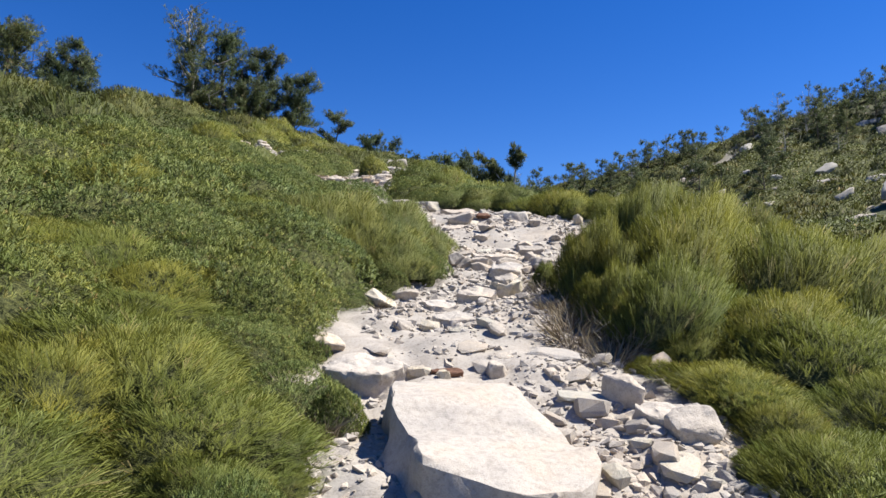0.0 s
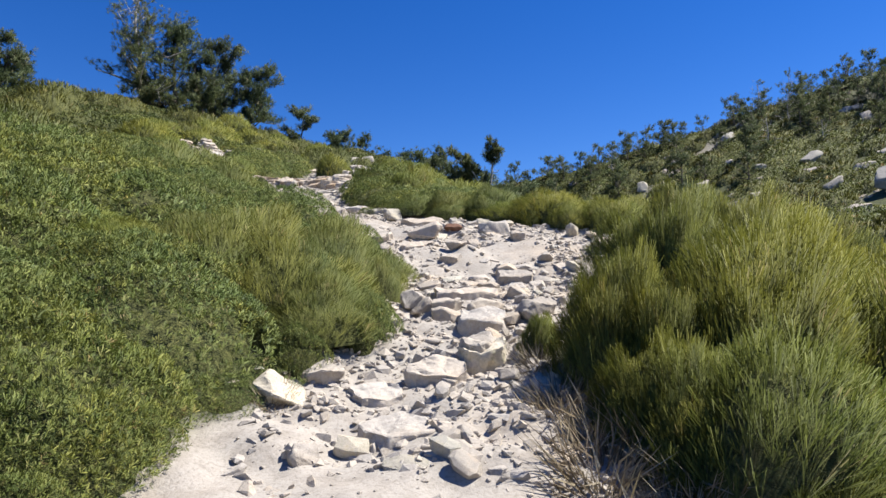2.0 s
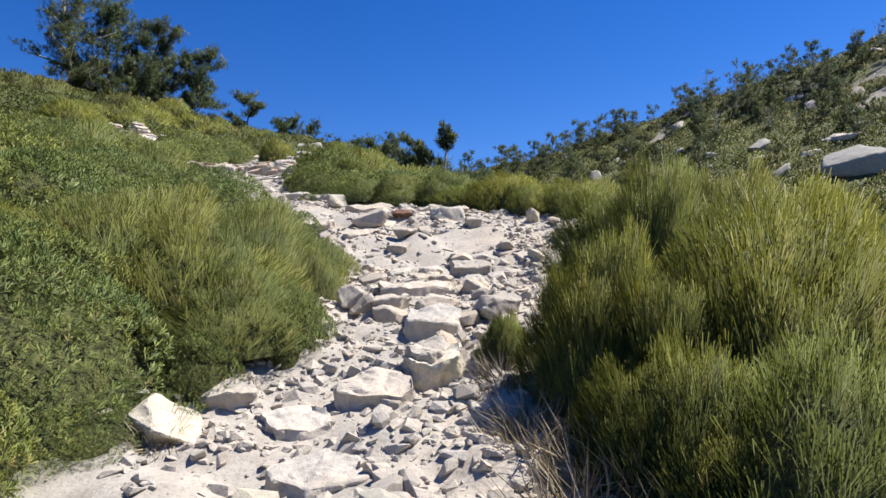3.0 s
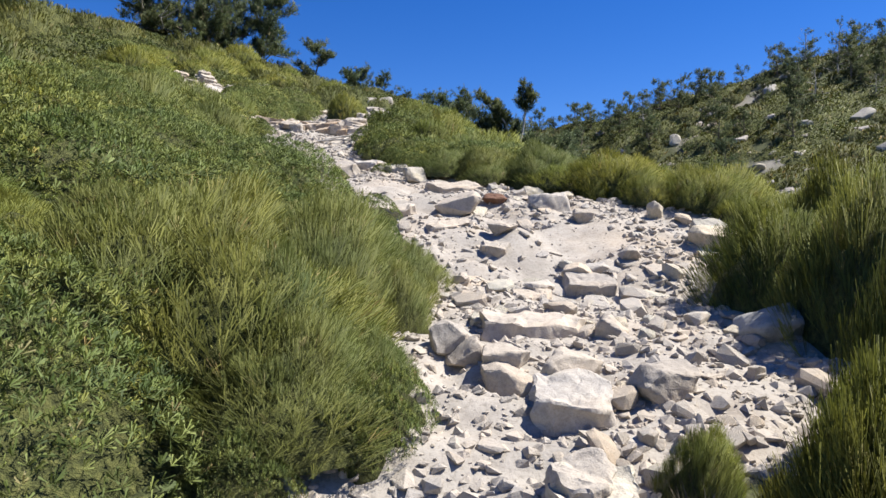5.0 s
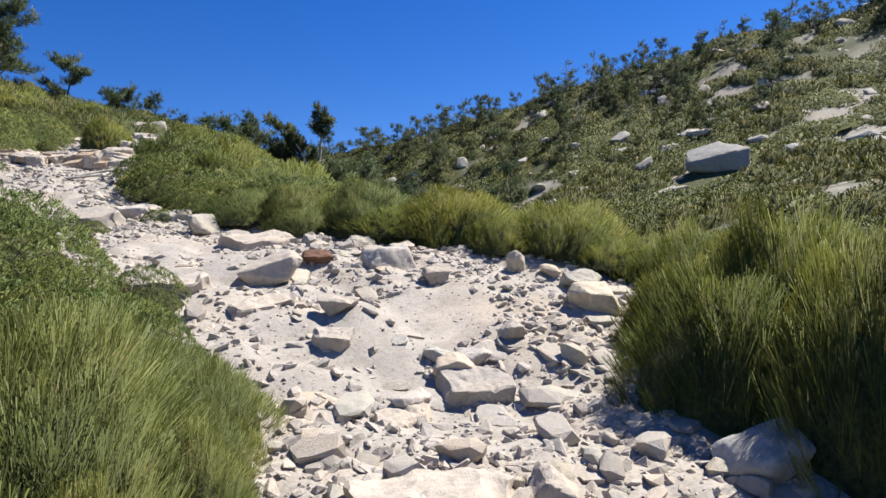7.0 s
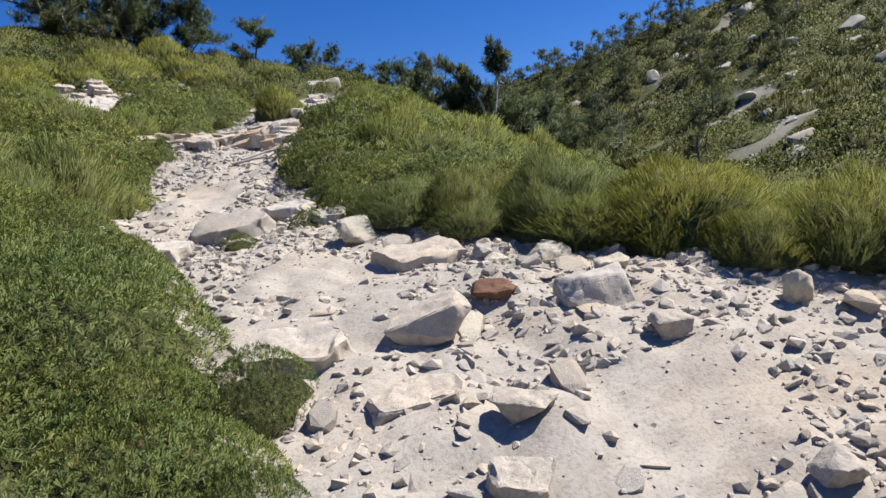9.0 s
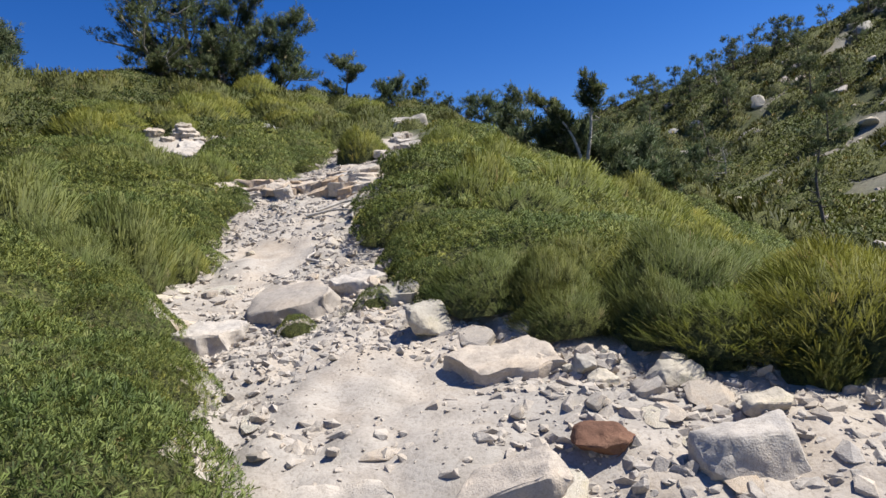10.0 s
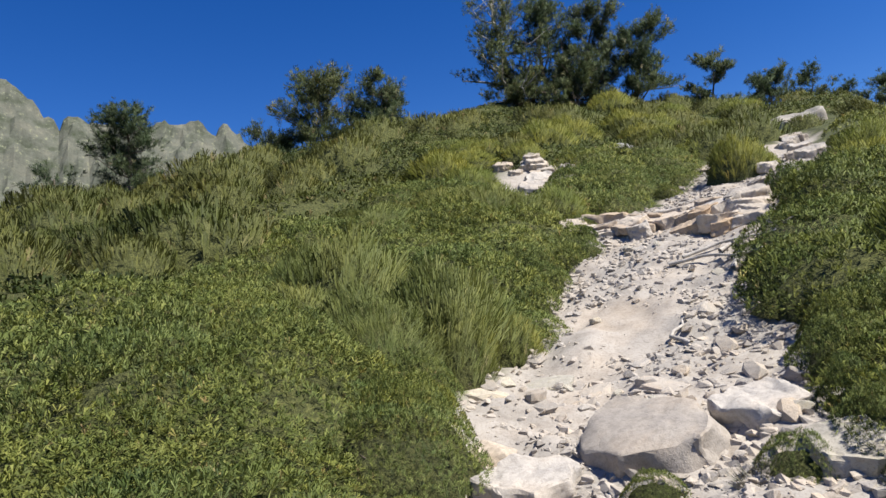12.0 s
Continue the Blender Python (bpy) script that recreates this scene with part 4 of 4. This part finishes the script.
while len(placed) < 135:
    px, py = spot.uniform(8, 62), spot.uniform(26, 72)
    along, q = 0.887 * (px - 7) - 0.462 * (py - 75), -0.462 * (px - 7) - 0.887 * (py - 75)
    thick = float(value_noise(np.array(px * 0.11), np.array(py * 0.11), 41))
    if not -1 < q < 25 or math.hypot(px - 23.4, py - 32) < 5 or min([math.hypot(px - a, py - b) for a, b in placed], default=9) < 1.3:
        continue
    dense = 0.9 if q < 8 else (0.18 if px < 0.62 * py else 0.12)
    if spot.uniform() < dense * (0.6 + 0.6 * thick):
        placed.append((px, py))
for i, (px, py) in enumerate(placed):
    stand(hill_kinds[i] if i < 4 else copy_thing(hill_kinds[i % 4 if i % 3 else 0], pose(0, 0, 0)), px, py, i * 131, spot.uniform(0.75, 1.2))

# ---- rocks across the gully ----
boulder(23.7, 32.6, (3.6, 3.0, 1.9), 83, "huge grey angular boulder on the slope across the gully", GREY, turn=-25, tip=(10, 5), sink=0.3, cuts=4, rough=0.015)
hill_rock = [boulder(24 + i * 2.5, 39 + i, (1.5, 1.1, 0.9), 81 + i, "weathered pale rock on the slope across the gully", (LICHEN, GREY, GRANITE, GRANITE)[i], sink=0.35, cuts=1) for i in range(4)]
for ob in hill_rock:
    tagged(ob, group="rocks across the gully")
for i in range(180):
    px, py = spot.uniform(9, 62), spot.uniform(24, 66)
    s = spot.uniform(0.25, 1.0) ** 1.6 + 0.2
    c = copy_thing(hill_rock[i % 4], lay(px, py, 0.1 * s, i * 97))
    c.scale = (s * 1.2, s, s)

scree_spots = []
while len(scree_spots) < 1600:
    px, py = spot.uniform(9, 62), spot.uniform(24, 66)
    if float(value_noise(np.array(px * 0.16), np.array(py * 0.35), 11) + 0.6 * value_noise(np.array(px * 0.5), np.array(py * 0.7), 12)) > spot.uniform(0.1, 0.6):
        scree_spots.append((px, py, 0.12 + 0.5 * spot.uniform() ** 2))
chips = []
for i in range(5):
    bm = hull_rock(12, 400 + i, (1, 0.85, 0.6))
    bm.verts.index_update()
    chips.append((np.array([v.co for v in bm.verts]), np.array([[v.index for v in f.verts] for f in bm.faces])))
    bm.free()
tagged(new("scree", mesh_of("scree", *strewn(chips, scree_spots, lambda n, x, y: n), GRANITE)), "pale broken rock of the screes across the gully", "scree", kind="stuff")

# ---- rocky ridge far off ----
rx, ry = np.meshgrid(np.linspace(-70, 70, 190), np.linspace(-34, 34, 90))
ridge = 54 * np.exp(-np.abs(ry / 18) ** 1.5) * np.interp(rx, (-70, -10, 0, 6, 16, 28, 38, 50, 70), (0.97, 0.92, 0.88, 0.79, 0.75, 0.73, 0.71, 0.5, 0.3))
crag = sum(np.abs(value_noise(rx * f, ry * f, 50 + i)) * a for i, (f, a) in enumerate(((0.08, 4), (0.2, 2.6), (0.45, 2), (1.0, 1.3))))
rz = ridge + crag * smooth(2, 14, ridge) - 4
rock_ridge = tagged(new("rock_ridge", mesh_of("rock_ridge", np.stack([rx.ravel(), ry.ravel(), rz.ravel()], 1), grid_faces(190, 90), RIDGE)), "pale craggy granite ridge far off behind the slope", "rock ridge", kind="structure")
rock_ridge.matrix_world = Matrix.Translation((-122, 54, 2)) @ pose(0, 0, 0, 0, 0, 62)

# ---- driftwood on the trail ----
for x, y, turn, length in ((-1.55, 15.9, 20, 0.9), (-1.4, 16.1, 45, 0.8), (-1.7, 15.6, -10, 0.7), (-1.35, 15.5, 60, 0.5), (-1.6, 14.2, 110, 0.35)):
    path = [(length * (t - 0.5), 0.06 * math.sin(t * 7 + x), 0.03 + 0.05 * t) for t in np.linspace(0, 1, 6)]
    ob = tagged(new("dead_branch", mesh_of("dead_branch", *tube(path, np.linspace(0.022, 0.008, 6), 6), SNAG, True)), "grey weathered dead branch lying on the trail", "branch", "dead branches")
    ob.matrix_world = lay(x, y, 0.0, turn)

# ---- loose stones of the trail: the larger ones singly, the rubble as one growth ----
def stone_mesh(seed, mat):
    bm = hull_rock(26, seed, (1, 0.8, 0.6))
    me = bpy.data.meshes.new("stone")
    bm.to_mesh(me)
    bm.free()
    me.materials.append(mat)
    return me


stone_kinds = [stone_mesh(200 + i, (GRANITE, GRANITE, GRANITE, LICHEN)[i % 4]) for i in range(12)]
strew = np.random.default_rng(23)


def sandy_at(x, y):
    """Smooth trodden sand, where few stones lie: 1 in its middle, 0 outside."""
    best = 0.0
    for cx, cy, rx, ry in ((1.3, 9.45, 0.42, 0.4), (-0.4, 11.1, 0.6, 0.38), (-1.95, 14.4, 0.35, 0.5), (0.0, 4.75, 0.3, 0.25)):
        best = max(best, 1 - ((x - cx) / rx) ** 2 - ((y - cy) / ry) ** 2)
    return min(1.0, best * 2.5)


count = 0
while count < 300:
    y = strew.uniform(2.6, 13.5) if strew.uniform() < 0.8 else strew.uniform(13.5, 18.0)
    x = strew.uniform(np.interp(y, EDGE_Y, EDGE_L) - 0.1, np.interp(y, EDGE_Y, EDGE_R) + 0.1)
    cobbly = float(smooth(6.3, 6.7, y) * (1 - smooth(8.0, 8.6, y)))
    clump = float(value_noise(np.array(x * 1.1), np.array(y * 1.1), 61)) + 0.5 * smooth(0.0, 0.9, x - trail_x(y)) + 0.5 * cobbly
    if strew.uniform(-0.6, 0.9) > clump or sandy_at(x, y) > 0.05:
        continue
    plate = strew.uniform() < 0.4 - 0.25 * cobbly
    s = 0.14 + 0.18 * strew.uniform() ** 2 if plate else 0.07 + 0.13 * strew.uniform() ** 2
    ob = new("stone", stone_kinds[strew.integers(0, 12)])
    ob.parent = ground
    ob.matrix_basis = lay(x, y, s * (0.0 if plate else 0.14), strew.uniform(0, 360), (strew.uniform(-6, 6), strew.uniform(-6, 6)) if plate else (strew.uniform(-25, 25), strew.uniform(-25, 25)))
    ob.scale = (s * strew.uniform(0.9, 1.4), s, s * (0.4 if plate else strew.uniform(0.85, 1.25)))
    count += 1

vs, fs, base = [], [], 0
small = []
for i in range(10):
    bm = hull_rock(12, 300 + i, (1, 0.85, 0.75))
    bm.verts.index_update()
    small.append((np.array([v.co for v in bm.verts]), np.array([[v.index for v in f.verts] for f in bm.faces])))
    bm.free()
while len(vs) < 21500:
    y = strew.uniform(2.2, 20.5)
    x = strew.uniform(np.interp(y, EDGE_Y, EDGE_L) - 0.15, np.interp(y, EDGE_Y, EDGE_R) + 0.15)
    clump = float(value_noise(np.array(x * 1.3), np.array(y * 1.3), 63)) + 0.5 * float(smooth(0.0, 0.9, x - trail_x(y))) + 0.1
    clump += 0.5 * float(smooth(6.3, 6.7, y) * (1 - smooth(8.3, 8.8, y))) - 0.4 * float(smooth(12.6, 13.6, y)) - 0.4 * float(smooth(3.9, 4.3, y) * (1 - smooth(5.8, 6.3, y)))
    s = 0.015 + 0.09 * strew.uniform() ** 2.6
    if strew.uniform(-0.9, 0.8) > clump or strew.uniform() < sandy_at(x, y) * (0.55 if s < 0.028 else 1.0):
        continue
    v, f = small[strew.integers(0, 10)]
    q = np.array(Euler(strew.uniform(-0.6, 0.6, 3) + (0, 0, strew.uniform(0, 6.28))).to_matrix())
    vs.append((v * (s * strew.uniform(0.9, 1.5), s, s * strew.uniform(0.6, 1.0))) @ q.T + (x, y, float(ground_z(x, y)) - s * 0.04))
    fs.append(f + base)
    base += len(v)
tagged(new("trail_rubble", mesh_of("trail_rubble", np.concatenate(vs), np.concatenate(fs), GRANITE)), "pale granite gravel and cobbles strewn over the trail", "gravel", kind="stuff")
